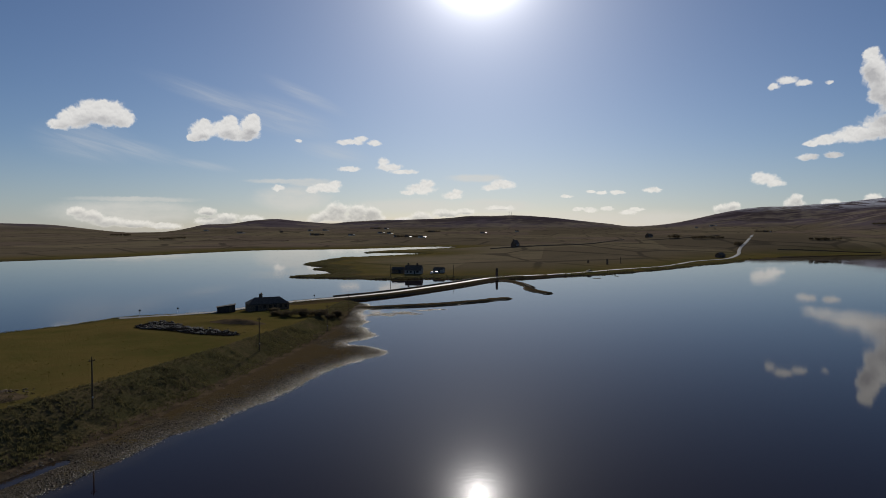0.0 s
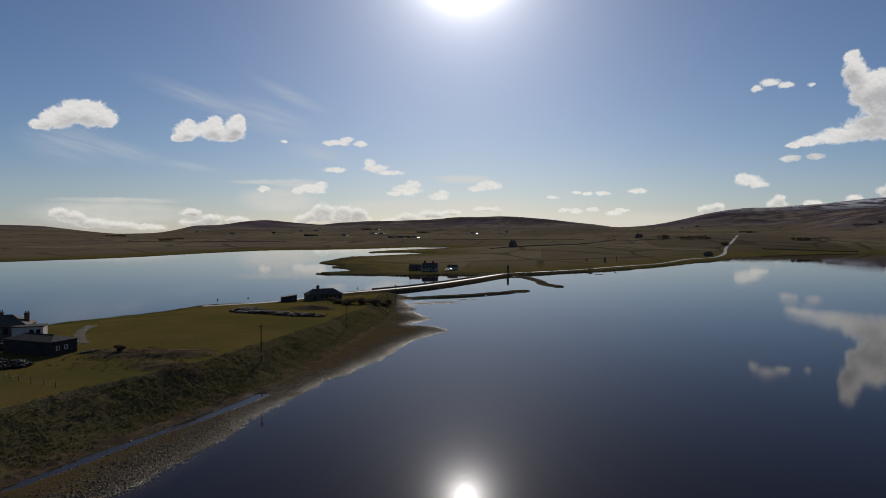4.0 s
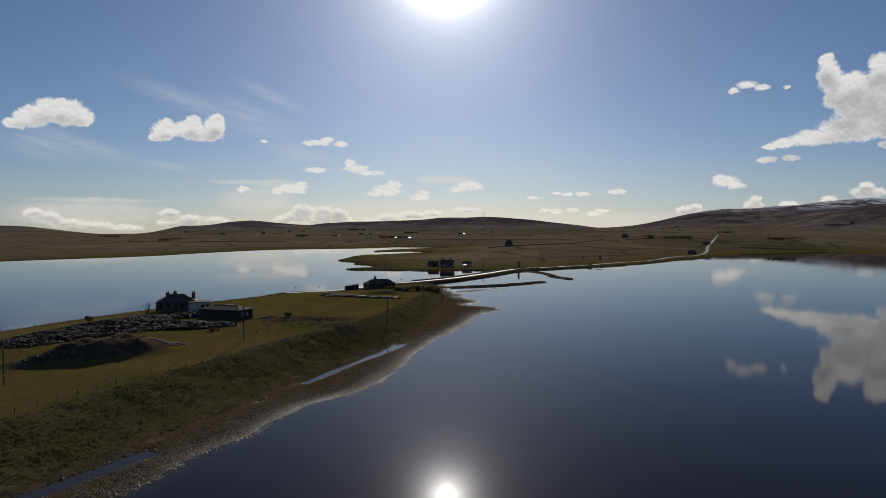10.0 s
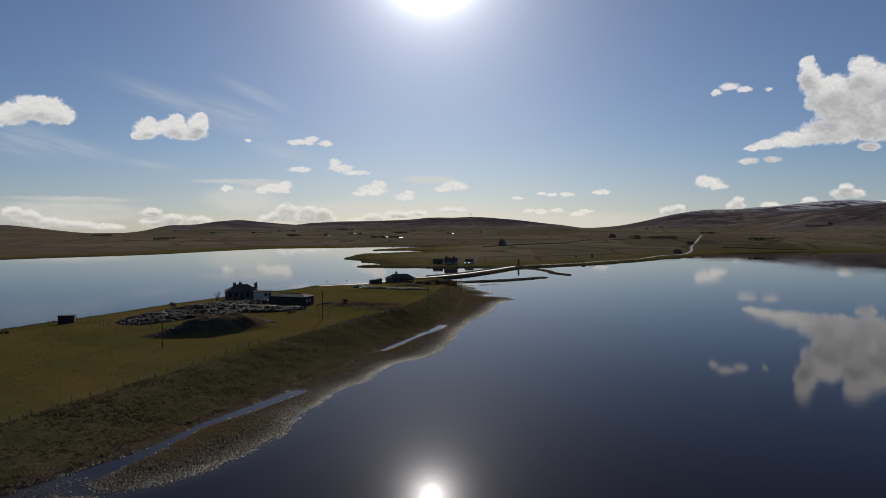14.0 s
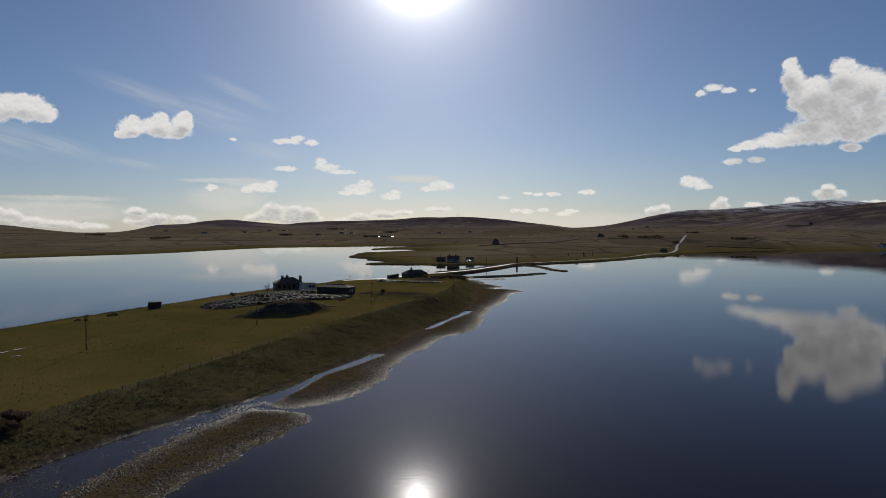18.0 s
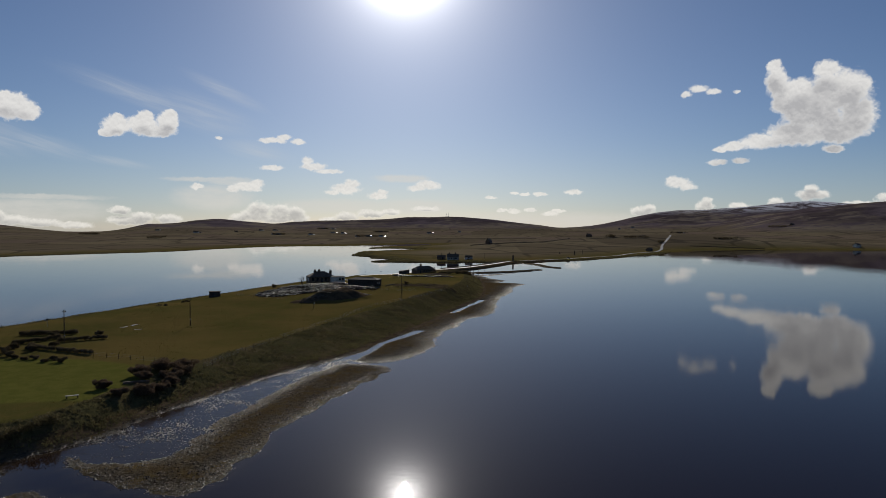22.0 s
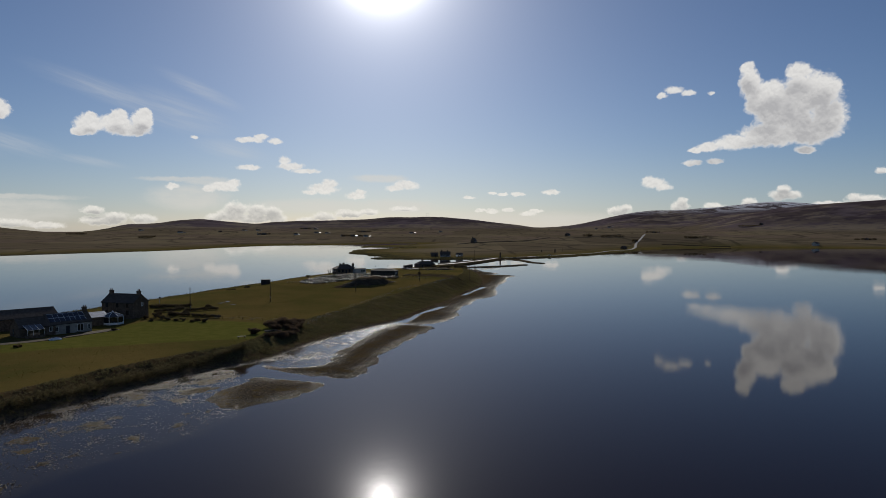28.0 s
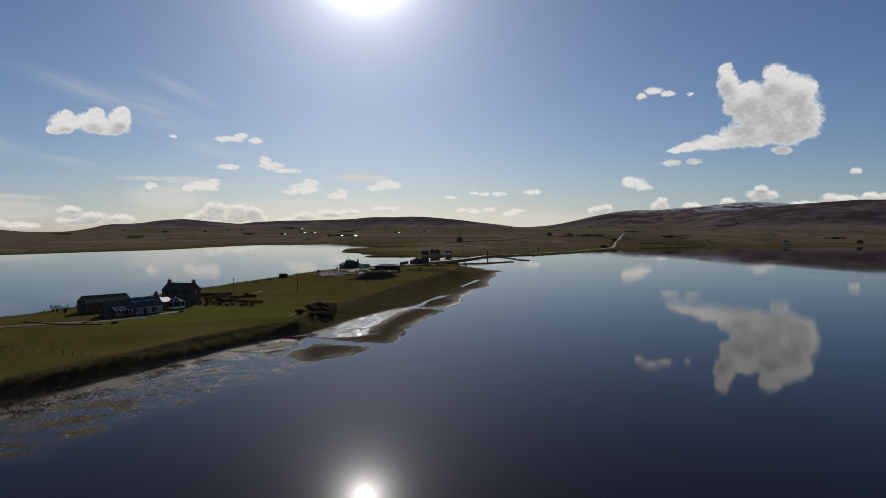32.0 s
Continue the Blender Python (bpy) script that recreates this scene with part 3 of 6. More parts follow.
# the skyline of the hills round the plain: degrees right of +y, and height
SKY_TURN = [-34, -32, -30.5, -28, -25.8, -24.1, -22.3, -20.5, -18.6, -17.1, -15.9, -13.5, -12.6, -10.5, -8.8, -6.1, -4.8, -2.1, 0.7, 3, 4.9, 7, 8.4, 10, 12.4, 14.7, 16.1, 17.5, 19.8, 21.1, 22.8, 24, 25.8, 27.4, 28.6, 29.5, 30.7, 33, 34.9, 36.4, 37.9, 39.4, 41, 44.3, 50]
SKY_HIGH = [51, 59, 55, 51, 42, 23, 3, -7, -1, 20, 50, 54, 70, 84, 70, 52, 67, 75, 80, 88, 103, 102, 106, 99, 83, 60, 48, 30, 40, 55, 86, 108, 133, 146, 141, 146, 155, 169, 186, 192, 177, 168, 167, 168, 145]
# spoil heaps and hollows on the ness: x, y, height, length, width, turn
HEAPS = [(-110, 58, 3.8, 11.5, 6.2, 42), (-121, 50, 1.2, 6, 4, 30), (-73, 107, 0.9, 11, 4.5, 2), (-66, 95, 0.7, 7, 3.5, -20), (-83, 111, 0.6, 5, 3.5, 0), (-53, 204, 1.1, 8, 3.2, -20)]


# reefs of stones just awash: x, y, half length, half width, turn
REEFS = [(112, 424, 14, 5, 40), (128, 440, 10, 4, 45), (238, 520, 18, 3, 48), (300, 585, 20, 2.5, 50), (-30, 437, 6, 2, 10), (-45, 455, 7, 2, 30), (-66, 505, 9, 3, 60), (-8, 252, 13, 7, 20), (4, 262, 12, 3, 25)]


def field_level(px, py):
    return np.interp(py, [-1700, -300, -100, -30, 20, 60, 100, 135, 175, 215, 250, 300], [4, 3.2, 3.0, 3.0, 4.0, 4.8, 5.2, 5.0, 4.0, 3.1, 2.0, 1.3])


def terrain(px, py):
    """The ground's height at each place, and the share of each kind of cover."""
    z = np.full(px.shape, -1.6)
    near = (np.abs(px + 60) < 700) & (py < 700)
    fine = lattice(px, py, 1.1, 1) * 0.5 + lattice(px, py, 2.7, 2)
    mid = lattice(px, py, 9.0, 3)
    shingle, rough, lawn, soil, moor = (np.zeros(px.shape) for _ in range(5))
    # the mainland
    d = np.full(px.shape, -60.0)
    far_off = ~((px > -330) & (px < 22) & (py < 385))
    d[far_off] = line_distance(MAIN, px[far_off], py[far_off], True)
    land = -1.6 + 2.2 * rise((d + 5) / 9) + 1.0 * rise(d / 130) + 0.0045 * np.clip(d, 0, 3000) + np.clip(d / 150, 0, 1) * (3 * lattice(px, py, 420, 4) + 2.0 * lattice(px, py, 130, 5))
    land += rise((d - 10) / 90) * (17 * np.exp(-(((px - 540) / 260) ** 2 + ((py - 1080) / 260) ** 2)) + 5 * np.exp(-(((px - 170) / 130) ** 2 + ((py - 930) / 160) ** 2)))
    ox, oy = px + 60, py + 120
    out, turn = np.hypot(ox, oy), np.degrees(np.arctan2(ox, oy))
    ridge = sum(np.interp(turn + k, SKY_TURN, SKY_HIGH) for k in (-0.35, 0.0, 0.35)) / 3
    rugged = 1 + 0.05 * lattice(px, py, 330, 6) + 0.04 * lattice(px, py, 140, 7)
    gully = lattice(px, py, 520, 16) + 0.5 * lattice(px, py, 210, 17)
    slope = np.where(out < 4650, np.exp(-((out - 4650) / 900) ** 2), 1.0)
    land += ridge * np.clip(slope * (1 + 0.5 * gully * (1 - slope)), 0, 1) * rugged
    front = np.interp(turn, [28, 30, 33, 36, 40, 44, 52], [0, 8, 48, 88, 117, 126, 120]) * np.exp(-((out - 3300) / 600) ** 2)
    land += front * rugged
    moor = np.maximum(moor, rise((ridge * slope - 14) / 25)) * (d > 0)
    moor = np.maximum(moor, rise((front - 12) / 20))
    z = np.maximum(z, land)
    farmland = rise((d - 6) / 100)
    shingle = np.maximum(shingle, rise((5 - d) / 4) * (d > -6))
    rough = np.maximum(rough, rise((34 - d) / 26) * (d > 0) * (py < 700) * (px < 60))
    # the ness
    box_in = near & (py < 320) & (px < 20)
    qx, qy, qf, qm = px[box_in], py[box_in], fine[box_in], mid[box_in]
    d1 = line_distance(NESS, qx, qy, True)
    east, west = line_distance(BANK, qx, qy), line_distance(CREST, qx, qy)
    keep = line_distance(np.vstack([BANK, CREST]), qx, qy, True) > 0
    level = field_level(qx, qy) + 0.5 * lattice(qx, qy, 35, 8) + 0.25 * lattice(qx, qy, 12, 9)
    wide = np.interp(qy, [-200, -95, -60, -30, 10, 45, 90, 150, 260], [7, 8, 13, 19, 20, 18, 13, 11, 8])
    up = np.minimum(rise(east / wide), 0.48 + 0.52 * rise(west / 32)) * rise((west + 2) / 4)
    beach = np.where(d1 > 0, 0.16 * rise(d1 / 1.6) + np.clip(0.035 * (d1 - 1.5), 0, 0.34), np.maximum(0.13 * d1, -1.6)) + 0.07 * qf + 0.08 * qm * rise(d1 / 4)
    for pool, half in POOLS:
        p = line_distance(pool, qx, qy)
        beach -= 0.62 * rise((half + 1.0 - p + 1.1 * qm + 0.7 * qf) / 2.0)
    ness = np.where(keep, np.maximum(0.45 + (level - 0.45) * up, 0.1), np.where(d1 > -30, np.where(d1 > 0, beach, np.maximum(-1.6, 0.12 * d1)), -1.6))
    ness += np.where(keep, 0.22 * qf * rise(east / 2) * (east < wide) + 0.05 * qf, 0)
    for hx, hy, hh, hl, hw, ha in HEAPS:
        c, s = math.cos(radians(ha)), math.sin(radians(ha))
        u, v = ((qx - hx) * c + (qy - hy) * s) / hl, (-(qx - hx) * s + (qy - hy) * c) / hw
        lump = np.exp(-(u * u + v * v) ** 1.5)
        ness += lump * hh * (1 + 0.4 * qm + 0.45 * qf)
        soil[box_in] = np.maximum(soil[box_in], rise((lump - 0.10) / 0.2))
    z[box_in] = np.maximum(z[box_in], ness)
    shingle[box_in] = np.maximum(shingle[box_in], np.where(keep, rise((1.5 - east) / 2.0), 1.0) * (d1 > -8))
    rough[box_in] = np.maximum(rough[box_in], np.where(keep, np.maximum(rise((wide + 1 - east) / 2.5), rise((4.5 - west) / 2)), 0))
    soil[box_in] = np.maximum(soil[box_in], np.where(keep, 0.62 * rise((3.4 - east) / 2.0), 0.62 * rise((3.0 - east) / 2.0) * (d1 > 2)))
    yard = line_distance(LAWN, qx, qy, True)
    lawn[box_in] = np.maximum(lawn[box_in], rise(yard / 2) * keep)
    farmland[box_in] *= d1 < 0
    # bars, islets and the muddy flat
    small = (py < 0) & (py > -230) & (px < -80) & (px > -230)
    sx, sy, sf, sm = px[small], py[small], fine[small], mid[small]
    for shape, top in ((BAR, 0.42), (ISLET, 0.32)):
        b = line_distance(shape, sx, sy, True) + 1.3 * lattice(sx, sy, 4.0, 14) + 1.0 * lattice(sx, sy, 1.6, 15)
        z[small] = np.maximum(z[small], np.where(b > -6, -0.40 + 0.48 * rise((b + 2.0) / 2.6) + (top - 0.08) * rise(b / 6) + 0.10 * sf + 0.06 * sm, -1.6))
        shingle[small] = np.maximum(shingle[small], (b > -8) * 1.0)
    b = line_distance(FLAT, sx, sy, True)
    z[small] = np.maximum(z[small], np.where(b > -8, -0.02 - 0.36 * rise((0.2 - b) / 4) + 0.15 * sf + 0.05 * sm + 0.07 * lattice(sx, sy, 22, 12), -1.6))
    shingle[small] = np.maximum(shingle[small], (b > -8) * 1.0)
    b = line_distance(BASIN, sx, sy, True)
    z[small] = np.maximum(z[small], np.where(b > -3, -0.12 - 0.3 * rise(-b / 3) + 0.15 * sf + 0.09 * sm, -1.6))
    shingle[small] = np.maximum(shingle[small], (b > -3) * 1.0)
    for rx, ry, rl, rw, ra in REEFS:
        rock = (np.abs(px - rx) < 40) & (np.abs(py - ry) < 40)
        c, s = math.cos(radians(ra)), math.sin(radians(ra))
        u, v = ((px[rock] - rx) * c + (py[rock] - ry) * s) / rl, (-(px[rock] - rx) * s + (py[rock] - ry) * c) / rw
        top = 0.02 if ry > 300 else -0.02
        z[rock] = np.maximum(z[rock], top - 0.20 * (u * u + v * v) + (top + 0.32) * fine[rock] + 0.15 * mid[rock])
        shingle[rock] = np.maximum(shingle[rock], u * u + v * v < 3)
    # the bridge's bank, the rocky spits, and the road's bed
    strip = (py > 250) & (py < 450) & (px > -70) & (px < 110)
    tx, ty, tf = px[strip], py[strip], fine[strip]
    for axis, half, top, side in ((CAUSE_AXIS, 4.2, 1.25, 4.0), (ROCK_SPIT, 1.9, 0.55, 3.4), (SMALL_SPIT, 1.4, 0.6, 4.0)):
        g = line_distance(axis, tx, ty)
        stony = 0.0 if half > 4 else 0.25
        z[strip] = np.maximum(z[strip], np.where(g < half + 8, top + stony * tf - (top + 1.2) * rise((g - half) / side), -1.6))
        shingle[strip] = np.maximum(shingle[strip], (g < half + 8) * 1.0)
    bed = (px > -140) & (px < 540) & (py > 150) & (py < 1100)
    g = line_distance(CAUSEWAY, px[bed], py[bed])
    z[bed] = np.where((g < 9) & (z[bed] > 0.2) & (py[bed] > 440), z[bed] + 0.25 * rise((9 - g) / 5), z[bed])
    return z, dict(shingle=shingle, rough=rough, lawn=lawn, soil=soil, moor=moor, farmland=farmland)


LAWN = curve_through([(-147, -84), (-146, -62), (-160, -48), (-176, -44), (-186, -46), (-196, -70), (-214, -84), (-205, -96), (-190, -92), (-165, -86)], 4, True)


LAND = {}


def ground_at(px, py):
    """Height and cover of the built ground at each place."""
    xs, ys = LAND["xs"], LAND["ys"]
    i = np.clip(np.searchsorted(xs, px) - 1, 0, len(xs) - 2)
    j = np.clip(np.searchsorted(ys, py) - 1, 0, len(ys) - 2)
    u, v = (px - xs[i]) / (xs[i + 1] - xs[i]), (py - ys[j]) / (ys[j + 1] - ys[j])

    def blend(g):
        return (g[j, i] * (1 - u) + g[j, i + 1] * u) * (1 - v) + (g[j + 1, i] * (1 - u) + g[j + 1, i + 1] * u) * v
    return blend(LAND["z"]), {k: blend(g) for k, g in LAND["cover"].items()}


def level_at(x, y):
    return float(ground_at(np.array([float(x)]), np.array([float(y)]))[0][0])


def spread(low, high, fine_low, fine_high, step, grow):
    mid = list(np.arange(fine_low, fine_high + step / 2, step))
    a, s, left = fine_low, step, []
    while a > low:
        s *= grow
        a -= s
        left.append(a)
    b, s, right = fine_high, step, []
    while b < high:
        s *= grow
        b += s
        right.append(b)
    return np.array(left[::-1] + mid + right)


def build_ground():
    xs, ys = spread(-4700, 4900, -262, 78, 1.1, 1.055), spread(-1500, 4900, -235, 300, 1.1, 1.022)
    gx, gy = np.meshgrid(xs, ys)
    z, cover = terrain(gx.ravel(), gy.ravel())
    nx, ny = len(xs), len(ys)
    LAND.update(xs=xs, ys=ys, z=z.reshape(ny, nx), cover={k: g.reshape(ny, nx) for k, g in cover.items()})
    verts = np.stack([gx.ravel(), gy.ravel(), z], -1)
    i = (np.arange(ny - 1)[:, None] * nx + np.arange(nx - 1)[None, :]).ravel()
    quads = np.stack([i, i + 1, i + nx + 1, i + nx], -1)
    data = bpy.data.meshes.new("ground")
    data.vertices.add(len(verts))
    data.vertices.foreach_set("co", verts.ravel())
    data.loops.add(quads.size)
    data.loops.foreach_set("vertex_index", quads.ravel())
    data.polygons.add(len(quads))
    data.polygons.foreach_set("loop_start", np.arange(len(quads)) * 4)
    data.polygons.foreach_set("use_smooth", np.ones(len(quads), bool))
    data.update(calc_edges=True)
    for name, values in cover.items():
        data.attributes.new(name, "FLOAT", "POINT").data.foreach_set("value", np.clip(values, 0, 1))
    data.materials.append(GROUND)
    tagged(new("ground", data), "green and brown land of turf, rough grass, shingle shores and far moor", "ground", kind="structure")
    wx, wy = spread(-4700, 4900, -230, 70, 2.2, 1.25), spread(-1500, 4900, -230, 300, 2.2, 1.25)
    nw = len(wx)
    verts = [(x, y, 0) for y in wy for x in wx]
    faces = [(r * nw + c, r * nw + c + 1, r * nw + nw + c + 1, r * nw + nw + c) for r in range(len(wy) - 1) for c in range(nw - 1)]
    data = mesh_from("water", verts, faces, WATER)
    flat = np.array(verts)
    depth = -ground_at(flat[:, 0], flat[:, 1])[0]
    near_land = np.clip(rise((0.42 - depth) / 0.3), 0, 1) * (flat[:, 1] < 300) * (np.abs(flat[:, 0] + 80) < 160)
    data.attributes.new("shallow", "FLOAT", "POINT").data.foreach_set("value", near_land)
    data.attributes.new("rippled", "FLOAT", "POINT").data.foreach_set("value", np.maximum(rise((2.5 + line_distance(BASIN, flat[:, 0], flat[:, 1], True)) / 3.0), np.max([rise((half + 2.0 - line_distance(pool, flat[:, 0], flat[:, 1])) / 1.5) for pool, half in POOLS], axis=0) * 0.12))
    tagged(new("water", data), "calm dark blue loch water mirroring the sky", "water", kind="structure")


build_ground()


# ---- roads and tracks ----
def ribbon(name, line, half, mat, lift, label, category):
    """A strip laid on the ground along a line."""
    along = np.gradient(line, axis=0)
    along /= np.linalg.norm(along, axis=1)[:, None]
    side = np.stack([along[:, 1], -along[:, 0]], -1)
    rows = []
    for k, share in enumerate((-1.0, -0.95, 0.0, 0.95, 1.0)):
        p = line + side * half * share
        rows.append(np.column_stack([p, np.zeros(len(p))]))
    z = np.max([ground_at(r[:, 0], r[:, 1])[0] for r in rows], axis=0)
    z = np.convolve(np.pad(z, 4, mode="edge"), np.ones(9) / 9, mode="valid")
    verts, faces = [], []
    for i in range(len(line)):
        for k, r in enumerate(rows):
            verts.append((r[i, 0], r[i, 1], z[i] + lift + (-0.5, 0.0, 0.05, 0.0, -0.5)[k]))
        if i:
            faces += [(5 * i - 5 + k, 5 * i - 4 + k, 5 * i + 1 + k, 5 * i + k) for k in range(4)]
    return tagged(new(name, mesh_from(name, verts, faces, mat)), label, category, kind="structure")


ribbon("road", np.vstack([curve_through([(-98, 229), (-84, 238), (-72, 248)], 4), CAUSEWAY[2:]]), 2.1, ASPHALT, 0.10, "narrow grey tarmac road crossing the water on a low bank", "road")
ribbon("track", curve_through([(-94, 123), (-99, 132), (-103, 141), (-106, 150), (-106.5, 157)], 2), 1.3, TRACK, 0.03, "dull worn track behind the long shed", "track")
ribbon("track", curve_through([(-252, -120), (-238, -96), (-224, -87), (-212, -84), (-204, -80), (-197, -71), (-189, -60)], 3), 2.0, TRACK, 0.05, "grey gravel drive in front of the farm buildings", "track")


# ---- houses ----
def gable_shell(l, w, eaves, ridge, base=-0.6):
    return solid([(-l / 2, -w / 2, base), (l / 2, -w / 2, base), (l / 2, w / 2, base), (-l / 2, w / 2, base), (-l / 2, -w / 2, eaves), (l / 2, -w / 2, eaves), (l / 2, w / 2, eaves),
                  (-l / 2, w / 2, eaves), (-l / 2, 0, ridge), (l / 2, 0, ridge)],
                 [(0, 1, 5, 4), (1, 2, 6, 9, 5), (2, 3, 7, 6), (3, 0, 4, 8, 7), (4, 5, 9, 8), (6, 7, 8, 9), (3, 2, 1, 0)])


def slope_slab(a, b, c, d, thick):
    """A roof slope with thickness: four corners, given round its edge."""
    a, b, c, d = (Vector(v) for v in (a, b, c, d))
    up = (b - a).cross(d - a).normalized() * thick
    if up.z < 0:
        up = -up
    return solid([a, b, c, d, a + up, b + up, c + up, d + up], [(0, 1, 2, 3), (4, 5, 6, 7), (0, 1, 5, 4), (1, 2, 6, 5), (2, 3, 7, 6), (3, 0, 4, 7)])


def add_window(parent, x, y, z, wide, high, face=-1, along="x", frame_mat=None):
    """A framed, glazed window with a sill; x, y, z is the middle of its foot on the wall."""
    frame_mat = frame_mat or WHITEPAINT
    turn = {("x", -1): 0, ("x", 1): 180, ("y", 1): 90, ("y", -1): -90}[(along, face)]
    m = pose(x, y, z, 0, 0, turn)
    bm = bmesh.new()
    t = 0.09
    for x0, x1, z0, z1 in ((-wide / 2, wide / 2, high - t, high), (-wide / 2, wide / 2, 0, t), (-wide / 2, -wide / 2 + t, t, high - t), (wide / 2 - t, wide / 2, t, high - t), (-t / 3, t / 3, t, high - t)):
        box(x0, x1, -0.07, 0.05, z0, z1, bm)
    window = part("window", bm, frame_mat, parent)
    window.matrix_basis = m
    part("pane", box(-wide / 2 + t, wide / 2 - t, -0.03, 0.02, t, high - t), GLASS, window)
    part("sill", box(-wide / 2 - 0.1, wide / 2 + 0.1, -0.16, 0.03, -0.12, -0.004), STONE, window)
    return window


def add_door(parent, x, y, z, wide, high, face=-1, along="x", mat=None):
    turn = {("x", -1): 0, ("x", 1): 180, ("y", 1): 90, ("y", -1): -90}[(along, face)]
    door = part("door", box(-wide / 2, wide / 2, -0.06, 0.04, 0, high, None, 0.01), mat or DARKPAINT, parent)
    door.matrix_basis = pose(x, y, z, 0, 0, turn)
    part("handle", box(wide / 2 - 0.16, wide / 2 - 0.1, -0.12, -0.06, high * 0.48, high * 0.48 + 0.12), METAL, door)
    return door


def add_chimney(parent, x, y, z0, z1, wide=1.1, deep=0.75, pots=2, mat=None):
    bm = box(-wide / 2, wide / 2, -deep / 2, deep / 2, z0, z1)
    box(-wide / 2 - 0.08, wide / 2 + 0.08, -deep / 2 - 0.08, deep / 2 + 0.08, z1 - 0.3, z1 - 0.12, bm)
    chimney = part("chimney", bm, mat or STONE, parent)
    chimney.matrix_basis = pose(x, y, 0)
    for k in range(pots):
        px = (k - (pots - 1) / 2) * 0.5
        part("pot", rod((px, 0, z1), (px, 0, z1 + 0.5), 0.15, 0.12, 8), POT, chimney)
    return chimney


def house(name, label, x, y, turn, l, w, eaves, ridge, wall=None, roof=None, hip=0.0, chimneys=(), windows=(), doors=(), category="house", z=None, over=0.18, group="", frames=None):
    """A house: a shell, two or four roof slopes, ridge, chimneys with pots, windows and doors."""
    wall, roof = wall or STONE, roof or SLATE
    home = thing(name, label, category, pose(x, y, level_at(x, y) if z is None else z, 0, 0, turn), group)
    a, b, e = l / 2 + over, w / 2 + over, eaves - over * (ridge - eaves) / (w / 2)
    if hip:
        part("wall", box(-l / 2, l / 2, -w / 2, w / 2, -0.6, eaves - 0.02), wall, home)
        h = hip
    else:
        part("wall", gable_shell(l, w, eaves - 0.03, ridge - 0.03), wall, home)
        h = 0.0
    part("roof", slope_slab((-a, -b, e), (a, -b, e), (a - h, 0, ridge), (-a + h, 0, ridge), 0.14), roof, home)
    part("roof", slope_slab((a, b, e), (-a, b, e), (-a + h, 0, ridge), (a - h, 0, ridge), 0.14), roof, home)
    if hip:
        for s in (-1, 1):
            tri = solid([(s * a, -b, e), (s * a, b, e), (s * (a - h), 0, ridge), (s * a, -b, e + 0.14), (s * a, b, e + 0.14), (s * (a - h), 0, ridge + 0.15)],
                        [(0, 1, 2), (3, 4, 5), (0, 1, 4, 3), (1, 2, 5, 4), (2, 0, 3, 5)])
            part("roof", tri, roof, home)
    part("ridge_tiles", rod((-a + h, 0, ridge + 0.1), (a - h, 0, ridge + 0.1), 0.13, 0.13, 6), roof, home)
    part("gutter", rod((-a, -b - 0.05, e + 0.02), (a, -b - 0.05, e + 0.02), 0.07, 0.07, 6), DARKPAINT, home)
    for cx, cy, top in chimneys:
        add_chimney(home, cx, cy, eaves * 0.8, top)
    for side, u, sill, wide, high in windows:
        if side == "front":
            add_window(home, u, -w / 2, sill, wide, high, frame_mat=frames)
        elif side == "back":
            add_window(home, u, w / 2, sill, wide, high, 1)
        elif side == "right":
            add_window(home, l / 2, u, sill, wide, high, 1, "y")
        else:
            add_window(home, -l / 2, u, sill, wide, high, -1, "y")
    for side, u, wide, high in doors:
        if side == "front":
            add_door(home, u, -w / 2, 0.02, wide, high)
        elif side == "right":
            add_door(home, l / 2, u, 0.02, wide, high, 1, "y")
        else:
            add_door(home, -l / 2, u, 0.02, wide, high, -1, "y")
    return home


# the cottage by the bridge and its shed
house("cottage", "low dark stone cottage with a hipped slate roof by the road", -55, 253.5, 24, 14.4, 6.8, 2.5, 4.4, hip=2.8, chimneys=((-2.3, 0, 5.8),),
      windows=tuple(("front", u, 0.9, 1.0, 1.2) for u in (-1.6, 0.4, 2.2, 4.2, 6.0)) + (("right", 0, 0.9, 1.0, 1.2),), doors=(("front", -4.4, 0.95, 2.0),), frames=DARKPAINT)
shed = thing("garden_shed", "dark timber garden shed with a sloping felt roof", "shed", pose(-68.5, 248.5, level_at(-68.5, 248.5), 0, 0, 16))
part("wall", solid([(-3.1, -1.7, -0.4), (3.1, -1.7, -0.4), (3.1, 1.7, -0.4), (-3.1, 1.7, -0.4), (-3.1, -1.7, 1.9), (3.1, -1.7, 2.7), (3.1, 1.7, 2.7), (-3.1, 1.7, 1.9)],
                   [(0, 1, 5, 4), (1, 2, 6, 5), (2, 3, 7, 6), (3, 0, 4, 7), (4, 5, 6, 7), (3, 2, 1, 0)]), DARKWOOD, shed)
part("roof", slope_slab((-3.3, -1.9, 1.9), (3.3, -1.9, 2.75), (3.3, 1.9, 2.75), (-3.3, 1.9, 1.9), 0.1), FELT, shed)
add_door(shed, 1.4, -1.7, 0.05, 0.9, 1.8, mat=TIMBER)

